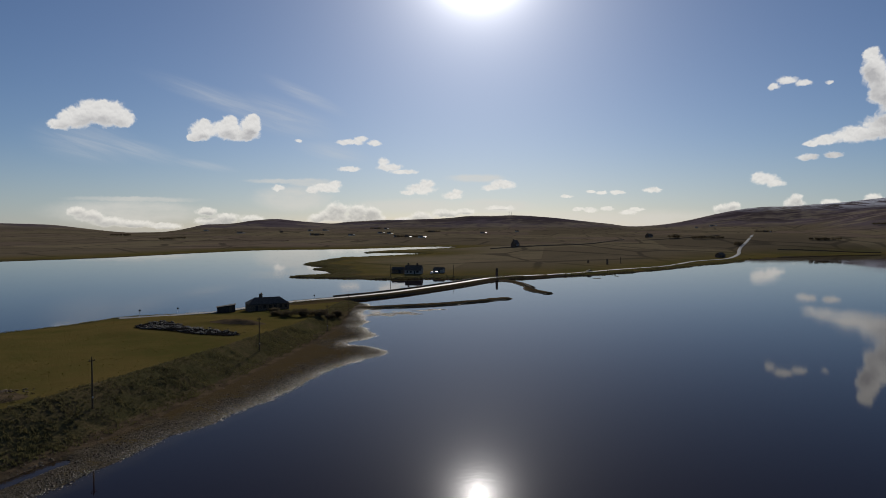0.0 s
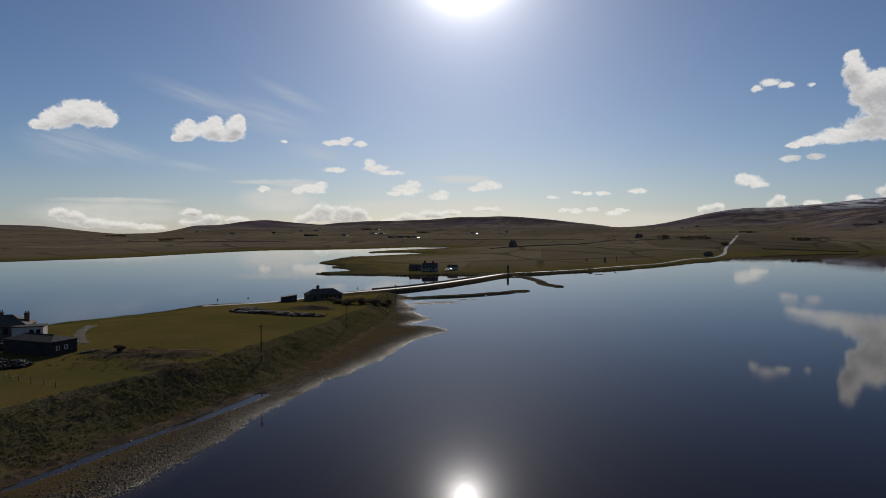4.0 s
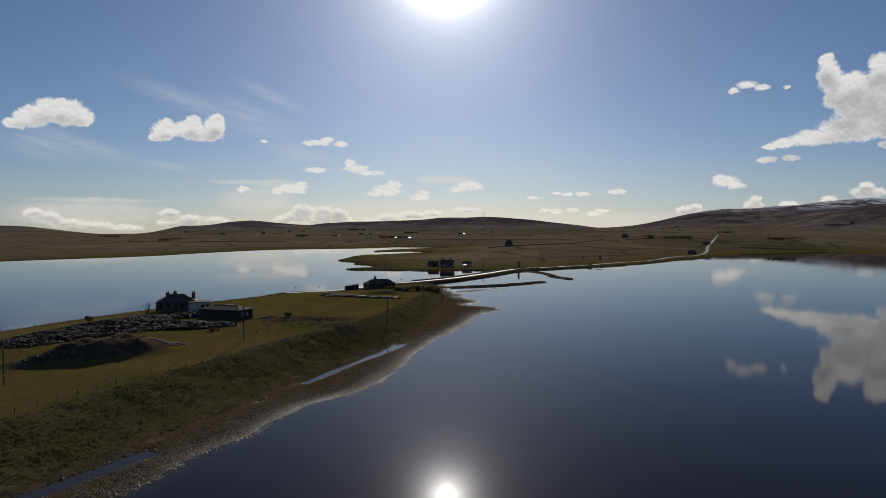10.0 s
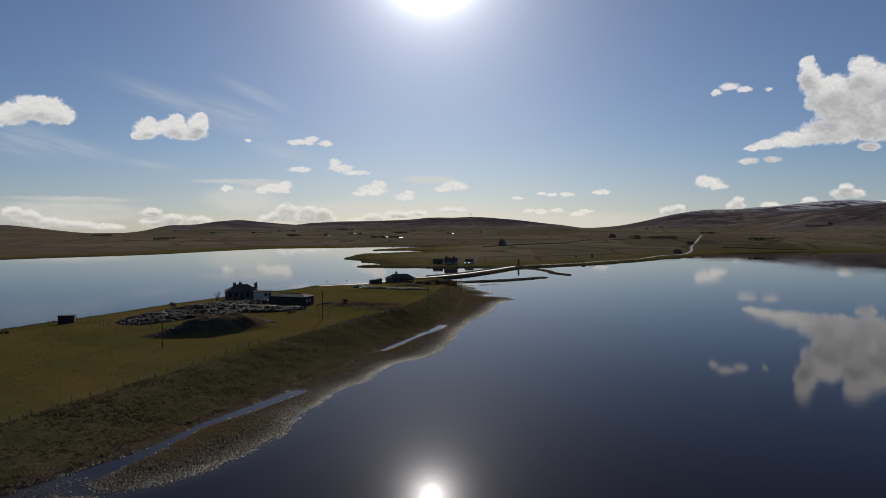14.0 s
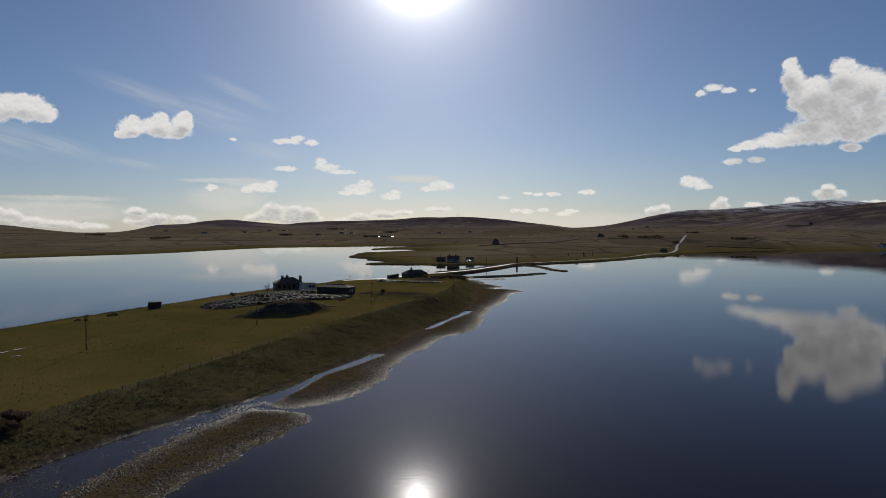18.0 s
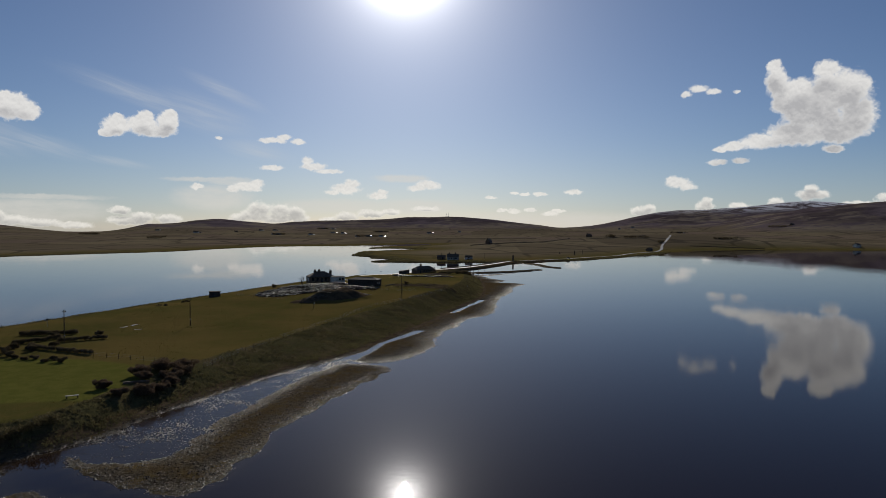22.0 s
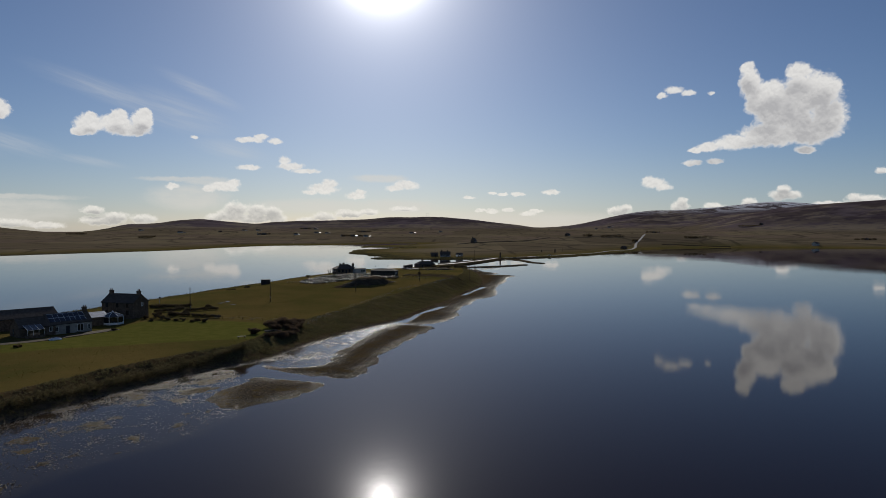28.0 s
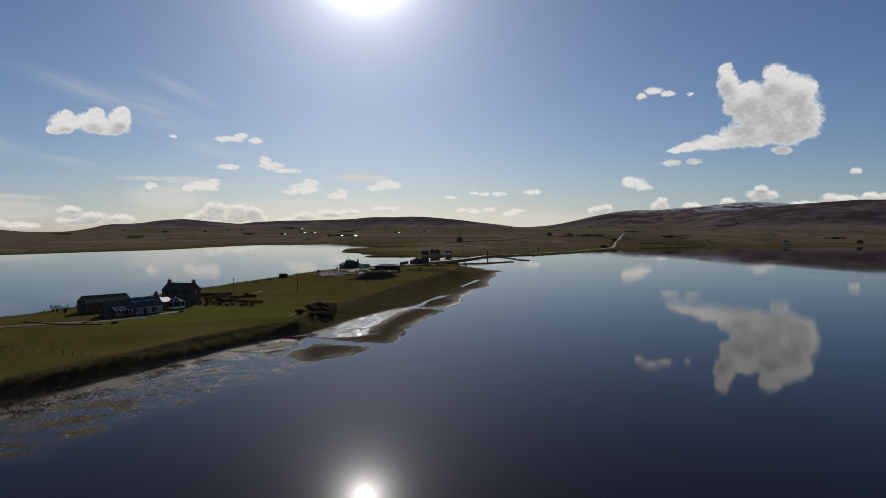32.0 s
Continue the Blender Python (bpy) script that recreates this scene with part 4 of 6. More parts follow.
# the hipped house on the knoll, its white wing and the long shed
house("house", "stone house with a hipped slate roof and three chimneys", -119.3, 136.6, 14, 12.2, 8.6, 2.8, 5.0, hip=4.2, chimneys=((-2.8, -0.4, 5.7), (-0.6, 0.6, 5.8), (5.0, 0.6, 5.5)),
      windows=(("front", -4.6, 0.9, 1.0, 1.5), ("front", -2.4, 0.9, 1.0, 1.5), ("front", 1.6, 0.9, 1.0, 1.5), ("left", -1.5, 0.9, 0.9, 1.3), ("left", 1.8, 0.9, 0.9, 1.3)), doors=(("front", -0.3, 1.0, 2.1),), frames=DARKPAINT)
wing = thing("house_extension", "white flat-roofed wing built against the stone house", "extension", pose(-111.3, 133.3, level_at(-111.3, 133.3), 0, 0, 14))
part("wall", box(-3.3, 3.3, -2.2, 2.2, -0.5, 2.7), HARL, wing)
part("roof", box(-3.5, 3.5, -2.4, 2.4, 2.702, 2.9), FELT, wing)
add_window(wing, 0.9, -2.2, 1.1, 0.9, 1.0, frame_mat=DARKPAINT)
add_window(wing, 2.3, -2.2, 1.1, 0.9, 1.0, frame_mat=DARKPAINT)
cabin = house("long_shed", "long black timber shed with a low hipped felt roof", -98.6, 113.2, -24, 13.8, 6.4, 2.8, 3.7, DARKWOOD, FELT, hip=3.0,
              windows=(("right", -1.6, 1.0, 0.8, 0.9), ("right", 0.4, 1.0, 0.8, 0.9)), doors=(("right", 2.6, 0.9, 2.0),), category="shed")
for k in range(7):
    part("batten", box(-6.7 + 2.2 * k, -6.62 + 2.2 * k, -3.25, -3.2, -0.3, 2.75), DARKWOOD, cabin)

# the small dark hut near the far shore
hut = thing("hut", "small black box hut with a flat roof on the field", "hut", pose(-159.5, 82.5, level_at(-159.5, 82.5), 0, 0, 12))
part("wall", box(-2.1, 2.1, -1.3, 1.3, -0.3, 2.2, None, 0.02), DARKWOOD, hut)
part("roof", box(-2.25, 2.25, -1.45, 1.45, 2.203, 2.36, None, 0.03), FELT, hut)
add_door(hut, -0.6, -1.3, 0.02, 1.0, 1.9)
part("skid", box(-2.0, 2.0, -1.1, -0.9, -0.6, -0.302), TIMBER, hut)

# the farm: tall house, long cottage in two roofs, barn, garden rooms
house("farmhouse", "tall two-storey stone farmhouse with a chimney at each gable", -193.2, -35.0, -25, 11.4, 7.0, 4.7, 7.0, chimneys=((-5.0, 0, 8.2), (5.0, 0, 8.2)),
      windows=(("front", -3.8, 0.9, 0.95, 1.5), ("front", 3.6, 0.9, 0.95, 1.5), ("front", -3.8, 3.2, 0.95, 1.4), ("front", 0, 3.2, 0.8, 1.3), ("front", 3.6, 3.2, 0.95, 1.4), ("right", 0.6, 3.4, 0.8, 1.2)), doors=(("front", 0, 1.0, 2.1),), frames=DARKPAINT)
house("cottage", "low stone cottage end with a slate roof and skews", -206.8, -69.3, 42, 8.6, 6.0, 2.5, 4.6, windows=(("front", 3.2, 0.9, 0.9, 1.2),), doors=(("left", 0.8, 0.9, 2.0),))
solar_home = house("cottage", "long grey-harled cottage with solar panels on its slate roof", -200.8, -63.6, 42, 11.0, 6.2, 2.7, 5.1, GREYHARL, chimneys=((4.9, 0, 6.4),),
                   windows=(("front", -3.6, 0.7, 0.9, 1.3), ("front", 2.4, 0.3, 1.7, 1.9), ("front", 4.6, 0.7, 0.8, 1.3)), doors=(("front", -0.8, 0.95, 2.0),))
for row in range(2):
    for k in range(7):
        panel = part("solar_panel", box(-0.62, 0.62, -0.72, 0.72, 0.0, 0.05), CELLS, solar_home, "dark blue solar panel in a pale rim")
        panel.matrix_basis = pose(-4.4 + 1.32 * k, -0.85 - 1.22 * row, 4.62 - 0.95 * row, 37.7, 0, 0)
        part("rim", box(-0.65, 0.65, 0.722, 0.80, -0.03, 0.07), WHITEPAINT, panel)
        part("rim", box(0.622, 0.68, -0.72, 0.72, -0.03, 0.07), WHITEPAINT, panel)
house("barn", "long dark stone barn with a slate roof behind the cottage", -214.6, -54.0, 40, 14.6, 7.6, 3.2, 5.2, doors=(("left", -0.5, 2.6, 2.8),), category="barn")

lean = thing("glass_lean_to", "white-framed glass porch against the cottage front", "porch", pose(-205.2, -73.0, level_at(-205.2, -73.0), 0, 0, 42) @ Matrix.Diagonal((0.78, 1, 1, 1)))
part("base_wall", box(-2.6, 2.6, -1.5, 1.6, -0.4, 0.7), STONE, lean)
for x in (-2.55, -0.85, 0.85, 2.55):
    part("post", box(x - 0.05, x + 0.05, -1.5, -1.4, 0.702, 2.0), WHITEPAINT, lean)
    part("rafter", slope_slab((x - 0.05, -1.6, 2.0), (x + 0.05, -1.6, 2.0), (x + 0.05, 1.6, 3.1), (x - 0.05, 1.6, 3.1), 0.1), WHITEPAINT, lean)
for x in (-2.5, -0.8, 0.9):
    part("pane", box(x, x + 1.6, -1.46, -1.44, 0.702, 2.0), GLASS, lean)
    part("roof_pane", slope_slab((x, -1.6, 2.03), (x + 1.6, -1.6, 2.03), (x + 1.6, 1.6, 3.13), (x, 1.6, 3.13), 0.03), GLASS, lean)
part("plate", box(-2.7, 2.7, -1.55, -1.38, 2.002, 2.1), WHITEPAINT, lean)

garden_room = thing("conservatory", "white eight-sided conservatory with a pointed glass roof", "conservatory", pose(-192.8, -49.8, level_at(-192.8, -49.8), 0, 0, 20))
ring = [(3.0 * math.cos(radians(45 * k + 22.5)), 3.0 * math.sin(radians(45 * k + 22.5))) for k in range(8)]
for k in range(8):
    (ax, ay), (bx, by) = ring[k], ring[(k + 1) % 8]
    part("post", rod((ax, ay, -0.3), (ax, ay, 2.25), 0.09, 0.09, 6), WHITEPAINT, garden_room)
    part("base_wall", solid([(ax, ay, -0.4), (bx, by, -0.4), (bx, by, 0.6), (ax, ay, 0.6), (ax * 0.95, ay * 0.95, -0.4), (bx * 0.95, by * 0.95, -0.4), (bx * 0.95, by * 0.95, 0.6), (ax * 0.95, ay * 0.95, 0.6)],
                            [(0, 1, 2, 3), (4, 5, 6, 7), (3, 2, 6, 7), (0, 1, 5, 4), (0, 3, 7, 4), (1, 2, 6, 5)]), WHITEPAINT, garden_room)
    part("pane", solid([(ax * 0.98, ay * 0.98, 0.602), (bx * 0.98, by * 0.98, 0.602), (bx * 0.98, by * 0.98, 2.2), (ax * 0.98, ay * 0.98, 2.2)], [(0, 1, 2, 3)]), GLASS, garden_room)
    part("rail", rod((ax, ay, 2.25), (bx, by, 2.25), 0.09, 0.09, 6), WHITEPAINT, garden_room)
    part("roof_pane", solid([(ax * 1.06, ay * 1.06, 2.3), (bx * 1.06, by * 1.06, 2.3), (0, 0, 3.6), (ax * 1.06, ay * 1.06, 2.25), (bx * 1.06, by * 1.06, 2.25), (0, 0, 3.55)], [(0, 1, 2), (3, 4, 5), (0, 1, 4, 3)]), GLASS, garden_room)
    part("rafter", rod((ax * 1.06, ay * 1.06, 2.32), (0, 0, 3.62), 0.06, 0.06, 5), WHITEPAINT, garden_room)
part("finial", rod((0, 0, 3.55), (0, 0, 4.0), 0.08, 0.02, 6), WHITEPAINT, garden_room)
link_room = thing("glazed_link", "low link with a pale glass roof between cottage and farmhouse", "passage", pose(-196.6, -51.6, level_at(-196.6, -51.6), 0, 0, 42))
part("wall", box(-3.0, 3.0, -1.6, 1.6, -0.4, 2.4), STONE, link_room)
for k in range(5):
    part("roof_pane", slope_slab((-3.0 + 1.2 * k, -1.9, 2.42), (-1.85 + 1.2 * k, -1.9, 2.42), (-1.85 + 1.2 * k, 1.9, 3.6), (-3.0 + 1.2 * k, 1.9, 3.6), 0.06), METAL, link_room, "dull pale metal and glass roof sheet")

# over the bridge: the white house on the shore and its outbuildings
house("house", "pale harled house with a slate roof on the far shore", -2.5, 456, -12, 11.0, 7.0, 2.5, 5.4, GREYHARL, chimneys=((-3.6, 0, 6.9), (2.4, 0, 6.9)),
      windows=(("front", -3.6, 0.9, 1.0, 1.2), ("front", -1.2, 0.9, 1.0, 1.2), ("front", 3.2, 0.9, 1.6, 1.2)), doors=(("front", 1.2, 1.0, 2.1),), frames=DARKPAINT)
house("outbuilding", "dark stone outbuilding with a slate roof beside the white house", -13.0, 462, -12, 8.0, 5.0, 2.4, 3.9, category="outbuilding", doors=(("front", 1.5, 1.4, 2.0),))
house("byre", "low grey byre with a slate roof on the shore", 14.5, 464, -20, 7.0, 4.5, 2.2, 3.4, GREYHARL, category="byre", doors=(("front", 0.5, 1.4, 1.9),))
house("church", "lonely stone church with a steep roof among walled fields", 128, 899, 58, 12.5, 7.0, 4.2, 8.8, windows=tuple(("front", u, 1.4, 0.9, 2.2) for u in (-3.5, 0.0, 3.5)), category="church")
belfry = thing("bellcote", "small stone bellcote on the church gable", "belfry", pose(124.9, 894.0, level_at(128, 899) + 8.4, 0, 0, 58))
part("stone", box(-0.6, 0.6, -0.5, 0.5, -0.4, 1.6), STONE, belfry)
part("cap", solid([(-0.7, -0.6, 1.6), (0.7, -0.6, 1.6), (0.7, 0.6, 1.6), (-0.7, 0.6, 1.6), (0, 0, 2.8)], [(0, 1, 4), (1, 2, 4), (2, 3, 4), (3, 0, 4), (3, 2, 1, 0)]), SLATE, belfry)
house("roadside_barn", "small dark stone barn beside the road", 308, 690, 35, 9, 6, 2.8, 4.8, category="barn", doors=(("front", 0, 2.0, 2.2),))

# farms scattered over the plain: place, turn, length, white or stone
FARMS = [(-965, 3179, 10, 16, 1), (-716, 2807, -8, 22, 1), (-564, 2881, 20, 13, 0), (-492, 3164, 0, 15, 1), (-437, 3261, 12, 18, 1), (-330, 2275, -15, 16, 0), (-219, 2262, 5, 14, 1), (-157, 3396, 10, 14, 1),
         (-208, 3451, -10, 20, 0), (-148, 2731, 15, 18, 1), (-107, 2585, 0, 13, 1), (-60, 1985, 10, 15, 1), (-30, 1960, -20, 12, 0), (8, 1900, 8, 13, 1), (61, 2871, -5, 22, 0), (1287, 2508, 30, 18, 0),
         (1377, 3180, 20, 20, 1), (1300, 3170, 35, 13, 1), (691, 1626, 25, 16, 1), (384, 1130, 30, 10, 0), (716, 803, 25, 12, 1), (1222, 1257, 40, 16, 0), (888, 817, 30, 13, 0), (1555, 2158, 35, 20, 0), (-350, 2300, 30, 12, 1), (250, 2650, 0, 16, 1), (420, 2900, 10, 14, 1)]
for k, (x, y, turn, size, white) in enumerate(FARMS):
    house("farm_building", "far white farmhouse with a slate roof on the plain" if white else "far dark stone farm building on the plain", x, y, turn, size, 7.5, 3.4, 6.2, HARL if white else STONE,
          chimneys=((-size / 2 + 0.8, 0, 7.6),), windows=(("front", -size / 4, 0.9, 1.2, 1.4), ("front", size / 4, 0.9, 1.2, 1.4)), category="farm building", group="farms on the plain")

    if k % 3 != 2 and y > 1500:
        barn = thing("farm_shed", "low far farm shed with a shallow pale metal roof", "shed", pose(x + size * 0.9, y - 9, level_at(x + size * 0.9, y - 9), 0, 0, turn), "sheds on the plain")
        part("wall", box(-3.2, 3.2, -2, 2, -0.8, 2.4), GREYHARL, barn)
        part("roof", slope_slab((-3.4, -2.2, 2.42), (3.4, -2.2, 2.42), (3.4, 2.2, 3.0), (-3.4, 2.2, 3.0), 0.1), METAL, barn)


# ---- poles, posts, signs ----
def utility_pole(x, y, high=8.0, turn=40):
    t = thing("utility_pole", "tall brown timber utility pole with a short crossarm", "pole", pose(x, y, level_at(x, y), 0, 0, turn), "utility poles")
    part("pole", rod((0, 0, -0.8), (0, 0, high), 0.15, 0.10, 8), TIMBER, t)
    part("crossarm", box(-0.45, 0.45, -0.05, 0.05, high - 0.55, high - 0.42), TIMBER, t)
    for u in (-0.38, 0.0, 0.38):
        part("insulator", rod((u, 0, high - 0.42 if u else high), (u, 0, high - 0.22 if u else high + 0.2), 0.06, 0.04, 6), DARKPAINT, t)
    part("stay_plate", box(-0.11, 0.11, -0.17, -0.13, 1.6, 1.9), METAL, t)
    return t


first_pole = utility_pole(-51.5, 110.3)
for x, y, high in ((-37.9, 165.7, 8), (-85.2, 71.5, 8), (-118.3, 32.6, 8), (-151.6, -0.3, 8), (-175.5, -26, 8), (-27, 206, 8), (-24.5, 246, 8), (-17, 433, 10), (22, 423, 9)):
    copy_thing(first_pole, pose(x, y, level_at(x, y), 0, 0, 40))


def post_mesh(high, r):
    bm = rod((0, 0, -0.4), (0, 0, high), r, r * 0.85, 5)
    data = bpy.data.meshes.new("post")
    bm.to_mesh(data)
    bm.free()
    data.materials.append(TIMBER)
    return data


POST = post_mesh(1.05, 0.06)


def piece(name, data, parent, m):
    ob = new(name, data)
    ob.parent = parent
    ob.matrix_basis = m
    return ob


def fence(line, label, gap=3.4, group="field fences"):
    """Posts along a line, with three strands of wire between them."""
    p = np.array(line, float)
    z = ground_at(p[:, 0], p[:, 1])[0]
    t = thing("fence", label, "fence", pose(p[0, 0], p[0, 1], z[0]), group)
    run, last = 0.0, None
    spots = [0]
    for i in range(1, len(p)):
        run += np.linalg.norm(p[i] - p[i - 1])
        if run >= gap:
            spots.append(i)
            run = 0.0
    at = [Vector((p[i, 0] - p[0, 0], p[i, 1] - p[0, 1], z[i] - z[0])) for i in spots]
    for v in at:
        piece("post", POST, t, Matrix.Translation(v) @ pose(0, 0, 0, random.uniform(-5, 5), random.uniform(-5, 5), random.uniform(0, 360)))
    for h in (0.35, 0.7, 1.05):
        bm = bmesh.new()
        for a, b in zip(at, at[1:]):
            rod(a + Vector((0, 0, h)), b + Vector((0, 0, h)), 0.008, 0.008, 3, bm)
        part("wire", bm, METAL, t)
    return t


fence(curve_through([(-137, -58), (-130, -38), (-120.5, -15), (-116, -5.5), (-111.5, 3.8), (-106, 17.5), (-98.5, 32.5), (-89, 45.5), (-78.2, 63), (-64.4, 90)], 0.6), "grey timber post and wire fence along the bank top")
fence(curve_through([(-139, -60), (-151, -51), (-166, -42)], 0.6), "weathered post and wire fence between lawn and field")
fence(curve_through([(-236, -45), (-194, 33), (-178, 68), (-156, 110), (-129, 172)], 0.7), "post and wire fence along the far shore", 4.5)
fence(curve_through([(-150, 76), (-141, 66), (-128, 60)], 0.6), "short post fence beside the covered trench", 2.6)
fence(curve_through([(-226, -128), (-205, -138), (-193, -146)], 0.6), "old post fence across the southern field", 2.6)
fence(curve_through([(-96, 92), (-88, 84), (-78, 78)], 0.6), "post and wire fence below the long shed", 2.8)
fence(curve_through([(-36, 232), (-28, 236), (-26, 246)], 0.5), "grey timber garden fence beside the cottage hedge", 1.6)


def road_sign(x, y, turn, high=2.1):
    t = thing("road_sign", "small road sign on a grey post beside the road", "sign", pose(x, y, level_at(x, y), 0, 0, turn), "signs by the road")
    part("post", rod((0, 0, -0.4), (0, 0, high), 0.045, 0.045, 8), METAL, t)
    part("plate", rod((0, -0.05, high - 0.05), (0, -0.07, high - 0.05), 0.32, 0.32, 14), DARKPAINT, t)


for x, y in ((-94, 236), (-84, 244), (-43, 288), (-192, 6), (-204, 2)):
    road_sign(x, y, 15)


# ---- standing stones and walls ----
def standing_stone(x, y, high, wide, thick, turn, lean, cut):
    """A tall thin slab with a slanting top and worn edges."""
    bm = bmesh.new()
    rows = 9
    rings = []
    rng = random.Random(int(high * 100 + x))
    for k in range(rows):
        u = k / (rows - 1)
        w, d = wide / 2 * (1 - 0.18 * u) * (1 + rng.uniform(-0.06, 0.06)), thick / 2 * (1 - 0.25 * u)
        ring = []
        for sx, sy in ((-1, -0.6), (-0.5, -1), (0.5, -1), (1, -0.6), (1, 0.6), (0.5, 1), (-0.5, 1), (-1, 0.6)):
            z = -0.5 + (high + 0.5) * u - (cut * (sx + 1) / 2 * high if k == rows - 1 else 0)
            ring.append(bm.verts.new((sx * w + lean * u + rng.uniform(-0.03, 0.03), sy * d + rng.uniform(-0.03, 0.03), z)))
        rings.append(ring)
    for a, b in zip(rings, rings[1:]):
        for i in range(8):
            bm.faces.new((a[i], a[(i + 1) % 8], b[(i + 1) % 8], b[i]))
    bm.faces.new(rings[-1])
    data = bpy.data.meshes.new("standing_stone")
    bm.to_mesh(data)
    bm.free()
    data.materials.append(STONE)
    ob = new("standing_stone", data)
    ob.matrix_world = pose(x, y, level_at(x, y), 0, 0, turn)
    return tagged(ob, "tall grey standing stone slab in short grass", "standing stone", "standing stones")


standing_stone(48.6, 421.5, 5.4, 1.6, 0.5, 10, 0.1, 0.03)
for args in ((144, 577, 2.2, 1.9, 0.5, 10, 0.1, 0.1), (155, 557, 4.7, 2.0, 0.45, 25, -0.1, 0.08), (171, 575, 5.2, 1.5, 0.4, 60, 0.2, 0.12)):
    standing_stone(*args)


def stone_wall(name, line, high, thick, label, category="wall", coping=True):
    """A drystone wall that follows the ground, with a coping of its own."""
    p = np.array(line, float)
    along = np.gradient(p, axis=0)
    along /= np.linalg.norm(along, axis=1)[:, None]
    side = np.stack([along[:, 1], -along[:, 0]], -1)
    z = ground_at(p[:, 0], p[:, 1])[0]
    t = thing(name, label, category, pose(p[0, 0], p[0, 1], z[0]))

    def course(z0, z1, half, nm):
        verts, faces = [], []
        for i in range(len(p)):
            jig = random.uniform(-0.05, 0.05)
            for s, h in ((-1, z0), (1, z0), (0.85, z1 + jig), (-0.85, z1 + jig)):
                q = p[i] + side[i] * half * s - p[0]
                verts.append((q[0], q[1], z[i] - z[0] + h))
            if i:
                for k in range(4):
                    faces.append((4 * i - 4 + k, 4 * i - 4 + (k + 1) % 4, 4 * i + (k + 1) % 4, 4 * i + k))
        faces += [(0, 1, 2, 3), tuple(len(verts) - 4 + k for k in (3, 2, 1, 0))]
        ob = new(nm, mesh_from(nm, verts, faces, STONE))
        ob.parent = t
    course(-0.5, high, thick / 2, "wall_body")
    if coping:
        course(high + 0.003, high + 0.16, thick / 2 + 0.06, "coping")
    return t


axis = CAUSE_AXIS[(CAUSE_AXIS[:, 1] > 296) & (CAUSE_AXIS[:, 1] < 412)]
stone_wall("parapet_wall", axis + np.array([-2.7, 1.8]), 0.65, 0.5, "long dark stone parapet along the causeway road")
stone_wall("churchyard_wall", curve_through([(92, 866), (110, 880), (150, 900), (198, 914)], 8), 1.0, 0.8, "dark drystone wall beside the church")
stone_wall("field_wall", curve_through([(198, 914), (250, 960), (330, 1090)], 12), 0.9, 0.8, "dark drystone dyke climbing the far field")
for a, b in (((-620, 1500), (-300, 1580)), ((60, 1700), (420, 1640)), ((330, 1010), (470, 1040)), ((600, 1130), (950, 1122)), ((430, 820), (560, 802))):
    stone_wall("field_wall", wobble(np.linspace(a, b, 30), 14.0, 90.0, 9.0), 0.8, 0.8, "far drystone dyke between brown fields", coping=False)
stone_wall("garden_wall", curve_through([(-148, -73.3), (-146, -72.5), (-144, -71.2)], 0.8), 0.2, 0.5, "low pale stone wall in the sheltered hollow")
stone_wall("garden_wall", curve_through([(-189, -12), (-183, -10.5), (-178, -10)], 0.8), 0.4, 0.5, "dark stone garden wall beside the hedge")
stone_wall("garden_wall", curve_through([(-230, -80), (-218, -88), (-206, -90)], 0.9), 0.15, 0.5, "low stone wall along the farm drive")

# ---- garden things ----
bench = thing("garden_bench", "pale plank bench on the lawn edge", "bench", pose(-153, -83, level_at(-153, -83), 0, 0, 20))
part("seat", box(-1.0, 1.0, -0.25, 0.25, 0.42, 0.5, None, 0.02), HARL, bench)
for x in (-0.8, 0.8):
    part("leg", box(x - 0.08, x + 0.08, -0.2, 0.2, -0.1, 0.418), TIMBER, bench)
dinghy = thing("dinghy", "white upturned dinghy lying beside the drive", "boat", pose(-198.6, -77.4, level_at(-198.6, -77.4), 0, 0, 30))
bm = bmesh.new()
rings = []
for k in range(9):
    u = k / 8
    half, keel = 0.75 * math.sin(math.pi * (0.12 + 0.8 * u)) ** 0.7, 0.62 * math.sin(math.pi * (0.15 + 0.7 * u))
    rings.append([bm.verts.new((-1.5 + 3 * u, half * math.cos(a), keel * math.sin(a))) for a in [math.pi * j / 8 for j in range(9)]])
for a, b in zip(rings, rings[1:]):
    for j in range(8):
        bm.faces.new((a[j], b[j], b[j + 1], a[j + 1]))
bm.faces.new(rings[0])
bm.faces.new(rings[-1][::-1])
part("hull", bm, WHITEPAINT, dinghy)
part("keel_strip", box(-1.35, 1.35, -0.04, 0.04, 0.56, 0.68), TIMBER, dinghy)


